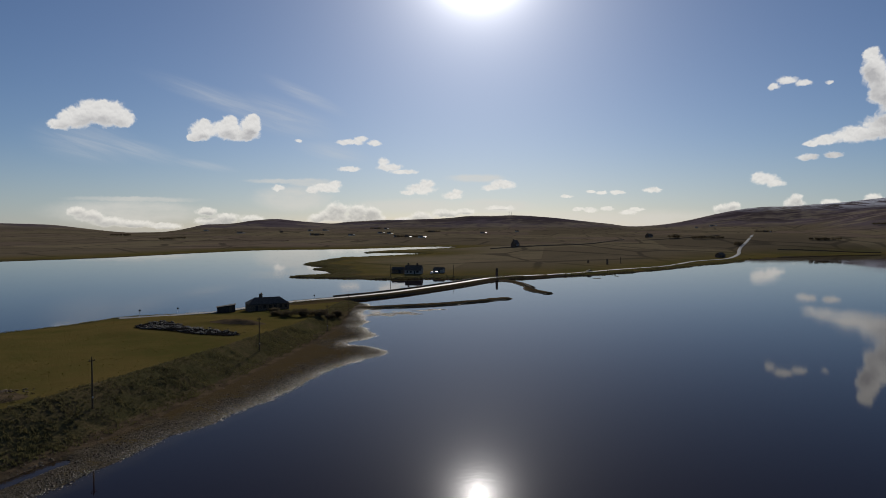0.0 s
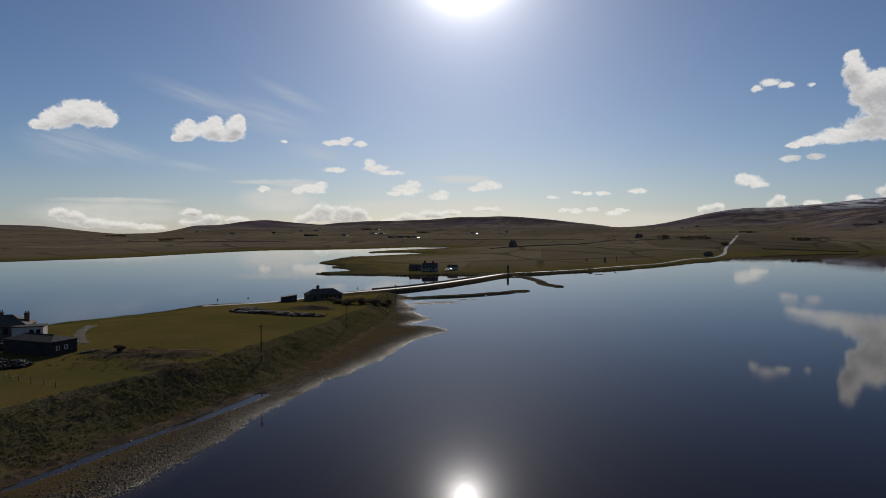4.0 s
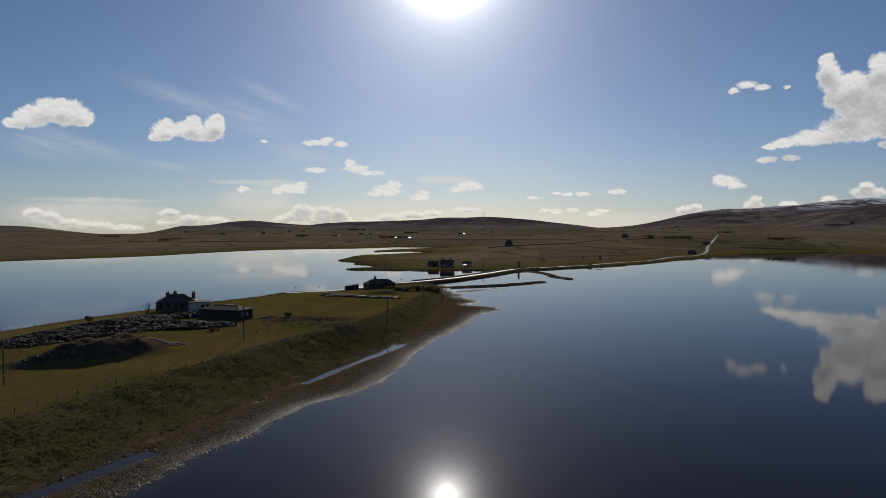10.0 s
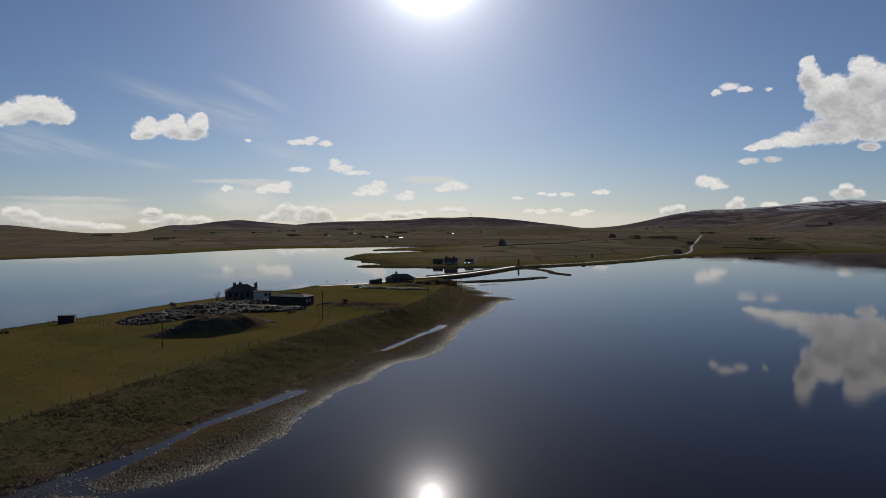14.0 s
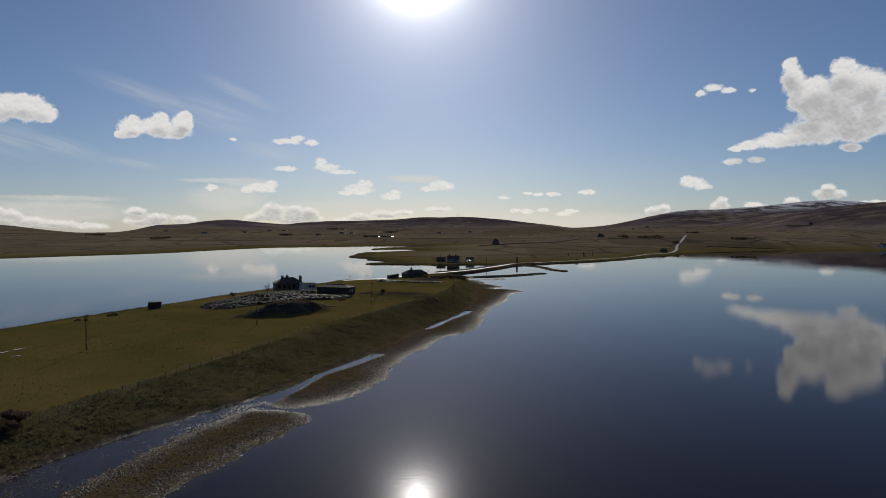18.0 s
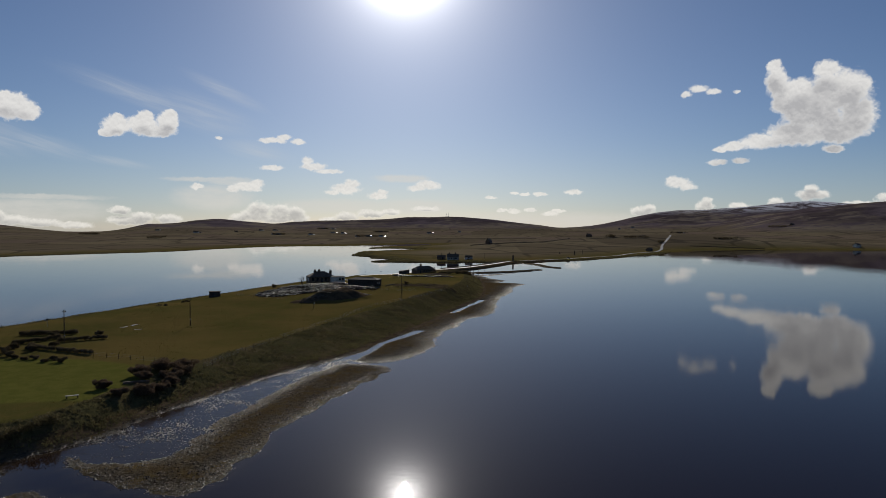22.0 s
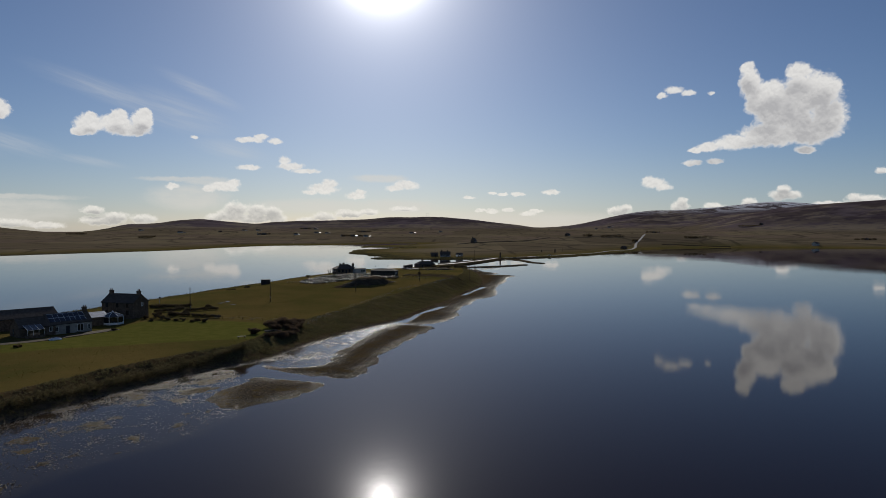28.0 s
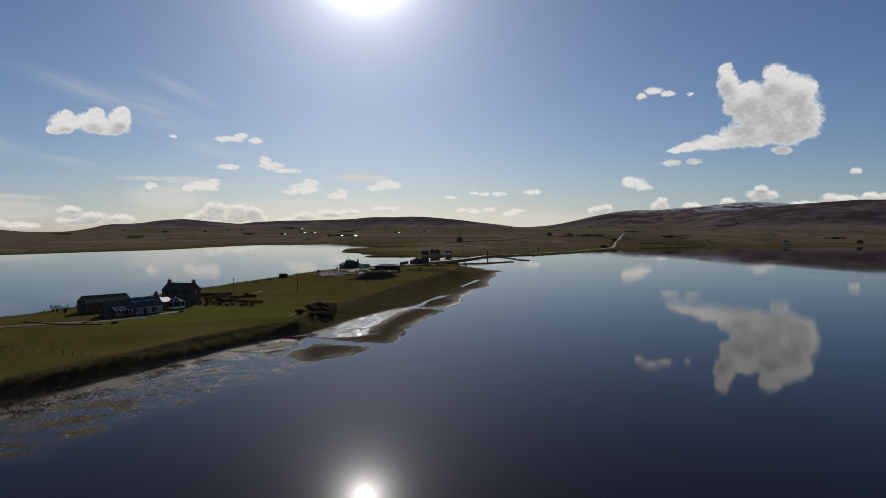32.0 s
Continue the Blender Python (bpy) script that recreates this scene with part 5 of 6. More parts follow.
def car(x, y, turn, paint, label):
    t = thing("car", label, "car", pose(x, y, level_at(x, y) + 0.12, 0, 0, turn))
    bm = bmesh.new()
    side = [(-2.1, 0.35), (-2.15, 0.75), (-1.95, 0.95), (-1.2, 1.0), (-0.75, 1.45), (0.9, 1.48), (1.5, 1.0), (2.05, 0.85), (2.12, 0.4)]
    lo = [bm.verts.new((px, -0.85, pz)) for px, pz in side]
    hi = [bm.verts.new((px, 0.85, pz)) for px, pz in side]
    bm.faces.new(lo[::-1])
    bm.faces.new(hi)
    for i in range(len(side)):
        j = (i + 1) % len(side)
        bm.faces.new((lo[i], lo[j], hi[j], hi[i]))
    part("body", bm, paint, t)
    for s in (-1, 1):
        part("side_window", box(-0.7, 0.85, 0.852 * s - 0.005, 0.852 * s + 0.005, 1.04, 1.38), GLASS, t)
        for px in (-1.3, 1.3):
            wheel = part("wheel", rod((px, 0.7 * s, 0.32), (px, 0.9 * s, 0.32), 0.32, 0.32, 12), RUBBER, t)
            part("rim", rod((px, 0.9 * s, 0.32), (px, 0.92 * s, 0.32), 0.19, 0.19, 10), METAL, wheel)
        part("headlight", box(-2.17, -2.1, 0.6 * s - 0.15, 0.6 * s + 0.15, 0.62, 0.75), WHITEPAINT, t)
    part("windscreen", slope_slab((-1.17, -0.75, 1.03), (-1.17, 0.75, 1.03), (-0.8, 0.75, 1.41), (-0.8, -0.75, 1.41), 0.01), GLASS, t)


car(9.5, 452.5, 75, WHITEPAINT, "white car parked beside the white house")
car(12.5, 455.0, 60, METAL, "silver car parked beside the byre")
car(117.5, 467.6, 38, DARKPAINT, "dark car on the road beyond the causeway")


# masts on the far hill
def radio_mast(x, y, high):
    t = thing("radio_mast", "thin grey radio mast on the distant hilltop", "mast", pose(x, y, level_at(x, y)), "masts on the hill")
    part("pole", rod((0, 0, -2), (0, 0, high), 0.9, 0.4, 6), METAL, t)
    for h in (0.55, 0.85):
        part("aerial", box(-1.4, 1.4, -0.4, 0.4, high * h, high * h + 1.6), METAL, t)


radio_mast(597, 4470, 30)
radio_mast(612, 4470, 27)


# ---- plants, stones and covers, built as many small pieces ----
def leaf_material(name, dark, light):
    """Leaves or blades, each a little different."""
    mat = bpy.data.materials.new(name)
    mat.use_nodes = True
    n = Nodes(mat.node_tree)
    geo = n.add("ShaderNodeNewGeometry")
    broad = n.noise(geo.outputs["Position"], 0.22, 3.0)
    shade = n.math("ADD", n.math("MULTIPLY", geo.outputs["Random Per Island"], 0.6), n.math("MULTIPLY", n.ramp(broad, 0.3, 0.7), 0.4))
    color = n.mix(shade, dark, light)
    bsdf = n.add("ShaderNodeBsdfPrincipled", {"Base Color": color, "Roughness": 0.8, "Specular IOR Level": 0.1})
    through_leaf = n.add("ShaderNodeBsdfTranslucent", {"Color": color})
    both = n.add("ShaderNodeMixShader", {0: 0.4, 1: bsdf.outputs[0], 2: through_leaf.outputs[0]})
    n.add("ShaderNodeOutputMaterial", {"Surface": both.outputs[0]})
    return mat


def pebble_material():
    """Wet and dry shore stones of grey, tan and dark brown."""
    mat = bpy.data.materials.new("shore_stones")
    mat.use_nodes = True
    n = Nodes(mat.node_tree)
    geo = n.add("ShaderNodeNewGeometry")
    chance = geo.outputs["Random Per Island"]
    base = n.mix(n.ramp(chance, 0.3, 1.0, False), (0.046, 0.036, 0.025), (0.165, 0.128, 0.089))
    up = n.add("ShaderNodeSeparateXYZ", {0: geo.outputs["Position"]}).outputs[2]
    damp = n.ramp(up, 0.45, 0.05)
    base = n.mix(n.math("MULTIPLY", damp, 0.35), base, (0.05, 0.040, 0.028))
    grain = n.add("ShaderNodeBump", {"Strength": 0.3, "Distance": 0.03, "Height": n.noise(geo.outputs["Position"], 9.0, 3.0)})
    bsdf = n.add("ShaderNodeBsdfPrincipled", {"Base Color": base, "Roughness": n.math("MULTIPLY_ADD", damp, -0.40, 0.82), "Specular IOR Level": n.math("MULTIPLY_ADD", damp, 0.14, 0.03), "Normal": grain.outputs[0]})
    n.add("ShaderNodeOutputMaterial", {"Surface": bsdf.outputs[0]})
    return mat


TUSSOCK = leaf_material("rough_grass_blades", (0.096, 0.088, 0.038), (0.178, 0.150, 0.069))
TURF = leaf_material("turf_blades", (0.075, 0.066, 0.016), (0.140, 0.112, 0.030))
SCRUB = leaf_material("bank_scrub_leaves", (0.062, 0.056, 0.025), (0.165, 0.130, 0.066))
WILLOW = leaf_material("bare_willow_twigs", (0.075, 0.052, 0.036), (0.190, 0.132, 0.085))
HEDGE = leaf_material("dark_shrub_leaves", (0.065, 0.052, 0.030), (0.180, 0.138, 0.082))
RUBBLE = material("dug_stones", (0.10, 0.088, 0.07), 0.9, vary=0.5, scale=1.0, bump=0.4, spec=0.1)
TWIG = leaf_material("bare_twigs", (0.020, 0.016, 0.012), (0.060, 0.046, 0.034))
SHORE = pebble_material()
rng = np.random.default_rng(5)


def soup(name, verts, tris, mat, label, category, kind="stuff"):
    """One mesh of very many small separate pieces."""
    data = bpy.data.meshes.new(name)
    data.vertices.add(len(verts))
    data.vertices.foreach_set("co", np.asarray(verts, np.float32).ravel())
    data.loops.add(tris.size)
    data.loops.foreach_set("vertex_index", tris.astype(np.int32).ravel())
    data.polygons.add(len(tris))
    data.polygons.foreach_set("loop_start", np.arange(len(tris)) * 3)
    data.update(calc_edges=True)
    data.materials.append(mat)
    return tagged(new(name, data), label, category, kind=kind)


def blades(at, high, spread_out, wide, count):
    """Tufts of leaning blades at the places given; high is one value for each place."""
    n = len(at)
    a = rng.uniform(0, 2 * np.pi, (n, count))
    out = rng.uniform(0.25, 1.0, (n, count)) * spread_out * high[:, None]
    h = rng.uniform(0.55, 1.0, (n, count)) * high[:, None]
    foot = rng.uniform(-0.35, 0.35, (n, count, 2)) * high[:, None, None]
    b = a + np.pi / 2 + rng.uniform(-0.5, 0.5, (n, count))
    base = np.repeat(at[:, None, :], count, 1)
    base[..., :2] += foot
    side = np.stack([np.cos(b), np.sin(b), np.zeros_like(b)], -1) * (wide * high[:, None] * 0.5)[..., None]
    tip = base + np.stack([np.cos(a) * out, np.sin(a) * out, h], -1)
    base[..., 2] -= 0.06
    verts = np.stack([base - side, base + side, tip], 2).reshape(-1, 3)
    return verts, np.arange(len(verts)).reshape(-1, 3)


def scatter(count, x0, x1, y0, y1):
    x, y = rng.uniform(x0, x1, count), rng.uniform(y0, y1, count)
    z, cover = ground_at(x, y)
    return x, y, z, cover


def build_grass():
    x, y, z, cover = scatter(900000, -262, 0, -250, 300)
    clump = lattice(x, y, 3.0, 21) + lattice(x, y, 11.0, 22)
    ok = (cover["rough"] > 0.5) & (z > 0.35) & (clump + rng.uniform(-0.5, 0.5, len(x)) > -0.15)
    pick = np.flatnonzero(ok)
    rng.shuffle(pick)
    pick = pick[:115000]
    high = rng.uniform(0.18, 0.42, len(pick)) * (1 + 0.5 * clump[pick])
    verts, tris = blades(np.stack([x, y, z], -1)[pick], high, 0.8, 0.36, 6)
    soup("rough_grass", verts, tris, TUSSOCK, "dense brown-green tussocks of rough grass on the bank", "grass")
    ok = (cover["rough"] < 0.4) & (cover["shingle"] < 0.3) & (cover["soil"] < 0.4) & (cover["lawn"] < 0.4) & (z > 1.0) & (clump + rng.uniform(-0.4, 0.4, len(x)) > 0.12)
    pick = np.flatnonzero(ok)
    rng.shuffle(pick)
    pick = pick[:8000]
    verts, tris = blades(np.stack([x, y, z], -1)[pick], rng.uniform(0.08, 0.22, len(pick)), 0.9, 0.6, 6)
    soup("field_grass", verts, tris, TURF, "short grazed turf with scattered darker tufts", "grass")


def build_stones():
    """Shore stones, thickest along the water's edge."""
    along = EDGE[EDGE[:, 1] > -230]
    spots = along[rng.integers(0, len(along), 230000)] + rng.normal(0, 6.0, (230000, 2))
    open_flat = np.stack([rng.uniform(-212, -92, 260000), rng.uniform(-214, -36, 260000)], -1)
    spits = np.vstack([ROCK_SPIT, SMALL_SPIT, CAUSE_AXIS])
    spits = spits[rng.integers(0, len(spits), 30000)] + rng.normal(0, 3.5, (30000, 2))
    reef = np.array([(rx, ry) for rx, ry, *_ in REEFS if ry < 300], float)
    reef = reef[rng.integers(0, len(reef), 16000)] + rng.normal(0, 8.0, (16000, 2))
    spots = np.vstack([spots, open_flat, spits, reef])
    x, y = spots[:, 0], spots[:, 1]
    z, cover = ground_at(x, y)
    near = (z > -0.15) & (z < 0.24 + 0.30 * rng.uniform(0, 1, len(x)) ** 2)
    patch = lattice(x, y, 5.0, 31) + 0.6 * lattice(x, y, 1.6, 32)
    ok = (cover["shingle"] > 0.55) & near & (patch + rng.uniform(-0.5, 0.5, len(x)) > -0.4)
    pick = np.flatnonzero(ok)
    rng.shuffle(pick)
    pick = pick[:190000]
    n = len(pick)
    on_flat = line_distance(FLAT, x[pick], y[pick], True) > -3
    size = (0.058 + 0.185 * rng.uniform(0, 1, n) ** 3) * np.where(on_flat, 0.8, 1.0)
    shape = np.array([(1, 0, 0), (0, 1, 0), (-1, 0, 0), (0, -1, 0), (0, 0, 1.3)], float)
    v = shape[None] * (rng.uniform(0.6, 1.25, (n, 5, 1)) * size[:, None, None]) + rng.uniform(-0.2, 0.2, (n, 5, 3)) * size[:, None, None]
    v[..., 2] *= 0.62
    turn = rng.uniform(0, 2 * np.pi, n)
    c, s = np.cos(turn)[:, None], np.sin(turn)[:, None]
    v = np.stack([v[..., 0] * c - v[..., 1] * s, v[..., 0] * s + v[..., 1] * c, v[..., 2]], -1)
    v += np.stack([x, y, z + 0.01], -1)[pick][:, None, :]
    faces = np.array([(0, 1, 4), (1, 2, 4), (2, 3, 4), (3, 0, 4)])
    tris = (faces[None] + 5 * np.arange(n)[:, None, None]).reshape(-1, 3)
    soup("shore_stones", v.reshape(-1, 3), tris, SHORE, "grey and brown wet stones strewn along the water's edge", "stones")


def leaf_cloud(places, radii, count, size, flat=0.8):
    """Small leaves filling lumps of uneven size; returns vertices and triangles."""
    rows = []
    for (cx, cy, cz), r in zip(places, radii):
        d = rng.normal(size=(count, 3))
        d /= np.linalg.norm(d, axis=1)[:, None]
        rad = r * rng.uniform(0.45, 1.08, count) ** 0.5
        rows.append(np.array((cx, cy, cz)) + d * rad[:, None] * np.array((1, 1, flat)))
    p = np.concatenate(rows)
    a, b = rng.normal(size=(len(p), 3)), rng.normal(size=(len(p), 3))
    a /= np.linalg.norm(a, axis=1)[:, None]
    b /= np.linalg.norm(b, axis=1)[:, None]
    s = size * rng.uniform(0.6, 1.4, len(p))[:, None]
    verts = np.stack([p - a * s, p + a * s, p + b * s * 1.5], 1).reshape(-1, 3)
    return verts, np.arange(len(verts)).reshape(-1, 3)


def leafy(name, verts, tris, mat, parent):
    ob = soup(name, verts, tris, mat, "", "", "")
    ob.parent = parent
    return ob


def bush(x, y, wide, high, label, group="", mat=None, name="bush", lumps=15, density=230, leaf=0.12):
    """A shrub: some stems that fork, and a crown of leaves in uneven lumps."""
    t = thing(name, label, "bush", pose(x, y, level_at(x, y)), group)
    places, radii = [], []
    bm = bmesh.new()
    for k in range(lumps):
        a, r = rng.uniform(0, 2 * np.pi), wide / 2 * rng.uniform(0.1, 0.8)
        p = (r * math.cos(a), r * math.sin(a), high * rng.uniform(0.25, 0.78))
        places.append(p)
        radii.append(min(wide, high) * rng.uniform(0.2, 0.36))
        fork = (p[0] * 0.45, p[1] * 0.45, p[2] * 0.4)
        rod((p[0] * 0.2, p[1] * 0.2, -0.2), fork, 0.07, 0.05, 5, bm)
        rod(fork, (p[0], p[1], p[2] + radii[-1] * 0.6), 0.05, 0.015, 5, bm)
    part("stems", bm, TIMBER, t)
    verts, tris = leaf_cloud(places, radii, density, leaf)
    verts[:, 2] = np.maximum(verts[:, 2], -0.1)
    leafy("crown", verts, tris, mat or HEDGE, t)
    return t


def bare_shrub(x, y, wide, high, label):
    """A leafless shrub of many thin forking twigs."""
    t = thing("bare_shrub", label, "shrub", pose(x, y, level_at(x, y)))
    stems, twigs = bmesh.new(), bmesh.new()
    for k in range(14):
        a, r = rng.uniform(0, 2 * np.pi), wide / 2 * rng.uniform(0.2, 1.0)
        top = Vector((r * math.cos(a), r * math.sin(a), high * rng.uniform(0.7, 1.0)))
        mid = top * 0.5 + Vector((rng.uniform(-0.2, 0.2), rng.uniform(-0.2, 0.2), 0.2))
        rod((top.x * 0.1, top.y * 0.1, -0.2), mid, 0.06, 0.04, 5, stems)
        rod(mid, top, 0.04, 0.012, 4, stems)
        for j in range(7):
            p = mid.lerp(top, rng.uniform(0, 0.9))
            rod(p, p + Vector((rng.uniform(-0.5, 0.5), rng.uniform(-0.5, 0.5), rng.uniform(0.2, 0.7))), 0.018, 0.005, 3, twigs)
    part("stems", stems, TWIG, t)
    part("twigs", twigs, TWIG, t)


def hedge(line, wide, high, label, mat=None):
    """A row of shrubs grown together."""
    p = np.array(line, float)
    z = ground_at(p[:, 0], p[:, 1])[0]
    t = thing("hedge", label, "hedge", pose(p[0, 0], p[0, 1], z[0]))
    places, radii = [], []
    bm = bmesh.new()
    for (x, y), h in zip(p, z):
        for k in range(2):
            q = (x - p[0, 0] + rng.uniform(-wide, wide) * 0.3, y - p[0, 1] + rng.uniform(-wide, wide) * 0.3, h - z[0] + high * rng.uniform(0.35, 0.8))
            places.append(q)
            radii.append(rng.uniform(0.2, 0.6) * max(wide, high))
        rod((x - p[0, 0], y - p[0, 1], h - z[0] - 0.2), (q[0], q[1], q[2] + 0.2), 0.05, 0.02, 5, bm)
    part("stems", bm, TIMBER, t)
    verts, tris = leaf_cloud(places, radii, 150, 0.12)
    leafy("foliage", verts, tris, mat or HEDGE, t)


def wood(x, y, length, deep, turn, high, label):
    """A far belt of low trees: trunks under one uneven canopy."""
    c, s = math.cos(radians(turn)), math.sin(radians(turn))
    n = int(length * deep / 14) + 6
    places, radii = [], []
    bm = bmesh.new()
    z0 = level_at(x, y)
    for k in range(n):
        u, v = rng.uniform(-0.5, 0.5) * length, rng.uniform(-0.5, 0.5) * deep
        h = high * rng.uniform(0.5, 1.0)
        px, py = u * c - v * s, u * s + v * c
        places.append((px, py, h * 0.62))
        radii.append(h * rng.uniform(0.32, 0.5))
        rod((px, py, -1.5), (px, py, h * 0.7), 0.22, 0.08, 5, bm)
    t = tagged(thing("wood", label, "trees", pose(x, y, z0)), kind="stuff")
    part("trunks", bm, TIMBER, t)
    verts, tris = leaf_cloud(places, radii, 60, 0.5)
    leafy("canopy", verts, tris, HEDGE, t)


build_grass()
build_stones()


def build_scrub():
    """Low bramble and heather clumps on the bank, the rough ground and the spoil banks, and reeds along the far shore."""
    x, y, z, cover = scatter(60000, -262, 0, -240, 290)
    clump = lattice(x, y, 6.0, 51) + 0.7 * lattice(x, y, 18.0, 52)
    pick = np.flatnonzero((cover["rough"] > 0.55) & (z > 0.5) & (clump + rng.uniform(-0.3, 0.3, len(x)) > 0.1))
    rng.shuffle(pick)
    pick = pick[:3000]
    hx, hy = rng.normal(-73, 7.5, 150), rng.normal(103, 5.0, 150)
    places = np.vstack([np.stack([x, y, z], -1)[pick], np.stack([hx, hy, ground_at(hx, hy)[0]], -1)])
    verts, tris = leaf_cloud(places, rng.uniform(0.3, 0.8, len(places)), 34, 0.13, 0.6)
    soup("bank_scrub", verts, tris, SCRUB, "low dark clumps of bramble and heather on the bank", "scrub")
    shore = MAIN[(MAIN[:, 0] > -130) & (MAIN[:, 0] < 330) & (MAIN[:, 1] < 900)]
    spots = shore[rng.integers(0, len(shore), 16000)] + rng.normal(0, 7.0, (16000, 2))
    h, cover = ground_at(spots[:, 0], spots[:, 1])
    ok = (h > -0.05) & (lattice(spots[:, 0], spots[:, 1], 14.0, 53) > -0.2)
    at = np.column_stack([spots, h])[ok]
    verts, tris = blades(at, rng.uniform(0.4, 0.95, len(at)), 0.6, 0.7, 5)
    soup("shore_reeds", verts, tris, TUSSOCK, "dark brown reeds and rushes along the far shore", "reeds")


build_scrub()

# shrubs
for x, y, w, h in ((-42, 224, 8, 2.2), (-37, 224.5, 8, 2.7), (-32.5, 226, 7, 2.5), (-46, 228, 6, 1.7), (-27.5, 236, 4, 2.6), (-29, 229, 5, 1.8), (-50, 241, 5, 1.4)):
    bush(x, y, w, h, "broad dark shrub beside the bridge cottage", "shrubs by the cottage", lumps=46, density=110)
for x, y, w, h in ((-147, -66, 5, 3.0), (-143.5, -62, 6, 3.4), (-140, -59, 5, 2.8), (-150.5, -76, 3.4, 2.2), (-143.5, -77, 4.6, 2.6), (-140.5, -70.5, 4.5, 2.4), (-146.5, -80.5, 3.4, 1.8), (-145, -60, 4, 2.6), (-141, -67, 5, 2.6), (-140, -63, 4.5, 2.4), (-141.5, -74, 4.2, 2.2), (-145.5, -69.5, 3.5, 2.0)):
    bush(x, y, w, h * 0.7, "dark brown willow shrub round a sheltered hollow", "shrubs by the hollow", WILLOW, lumps=28, density=140)
for x, y, w, h in ((-181, -41.5, 3.5, 1.9), (-178.5, -36, 3.2, 2.2), (-176, -46, 2.2, 1.0), (-167.5, -49.5, 4.2, 1.7), (-184, -33, 3.4, 2.2), (-171, -49, 2.6, 1.0), (-183, -45.5, 2.6, 1.1), (-179, -44, 3.4, 1.5), (-174, -45.5, 3.2, 1.3), (-183.5, -38, 3.2, 2.0), (-180, -33.5, 3.4, 2.0), (-186, -41, 3.0, 1.8), (-170, -46.5, 3.0, 1.2), (-176, -31, 3.0, 1.7), (-172, -13, 4.0, 1.6), (-182, -16, 4.0, 1.8), (-203, -88, 3.0, 0.9), (-211, -88, 2.6, 0.9), (-189, -62, 2.4, 0.8)):
    bush(x, y, w * 0.75, h * 0.65, "dark garden shrub beside the farmhouse lawn", "shrubs in the farm garden", lumps=12)
for x, y, w, h in ((-139.5, 119, 3.0, 1.8), (-80, 108, 2.4, 1.4), (-96, 88, 3.0, 1.1), (-166, 60, 4.5, 0.9), (-172, 52, 5, 0.8)):
    bush(x, y, w, h, "small dark shrub on the open field", "shrubs on the field", lumps=8)
bare_shrub(-128, 134.5, 3.6, 3.6, "leafless shrub beside the hipped stone house")
for x, y in ((-231, -48), (-227.5, -52), (-234, -43), (-224, -49)):
    bare_shrub(x, y, 4.0, 2.6, "leafless brown shrubs behind the barn")
hedge(curve_through([(-181, -31), (-176, -35), (-170, -38), (-164, -41.5)], 0.5), 0.8, 0.9, "dark clipped hedge along the garden's upper edge")
hedge(curve_through([(-191, -13), (-184, -13), (-178, -12)], 0.5), 0.9, 1.2, "dark hedge beside the upper garden wall")
hedge(curve_through([(-177, -25), (-172, -22.5), (-168, -20.5)], 0.5), 0.8, 1.0, "dark hedge beside the field")
hedge(curve_through([(-186, -28), (-182, -24), (-179, -19)], 0.5), 0.9, 1.0, "dark hedge behind the farmhouse")
# the overgrown bank top below the farm
hedge(curve_through([(-151, -95), (-162, -109), (-172, -123), (-181, -137), (-189, -147), (-195, -156), (-204, -171), (-214, -189)], 1.2), 2.6, 1.3, "low overgrown scrub along the bank top", SCRUB)

# far shelter belts
for x, y, l, d, a, h in ((-919, 2169, 60, 14, 10, 9), (-569, 1588, 34, 12, 0, 8), (-330, 2290, 40, 16, 0, 7), (-30, 1985, 70, 22, 6, 8), (384, 1016, 16, 12, 20, 8), (420, 985, 44, 12, -20, 5), (413, 872, 30, 8, 62, 5),
                          (562, 925, 50, 12, 5, 4.5), (1222, 1262, 50, 16, -30, 6), (1287, 2520, 60, 18, -20, 8), (61, 2885, 70, 16, 0, 8), (-208, 3460, 60, 18, 0, 8), (1500, 2150, 80, 18, -30, 8), (-600, 1750, 40, 10, 0, 6), (691, 1640, 36, 10, 10, 6)):
    wood(x, y, l, d, a, h, "dark far shelter belt of low wind-bent trees")


# ---- the covered trenches ----
DIG = [(-143, 73), (-141, 92), (-131, 114), (-120, 124), (-107, 123), (-104, 116), (-112, 110), (-104, 105), (-94, 101), (-92, 96), (-102, 90), (-113, 88), (-125, 76), (-134, 67)]
STRIP = [(-80, 195), (-76, 209), (-70, 203), (-60, 193), (-46, 181), (-47, 175), (-58, 180), (-68, 188)]


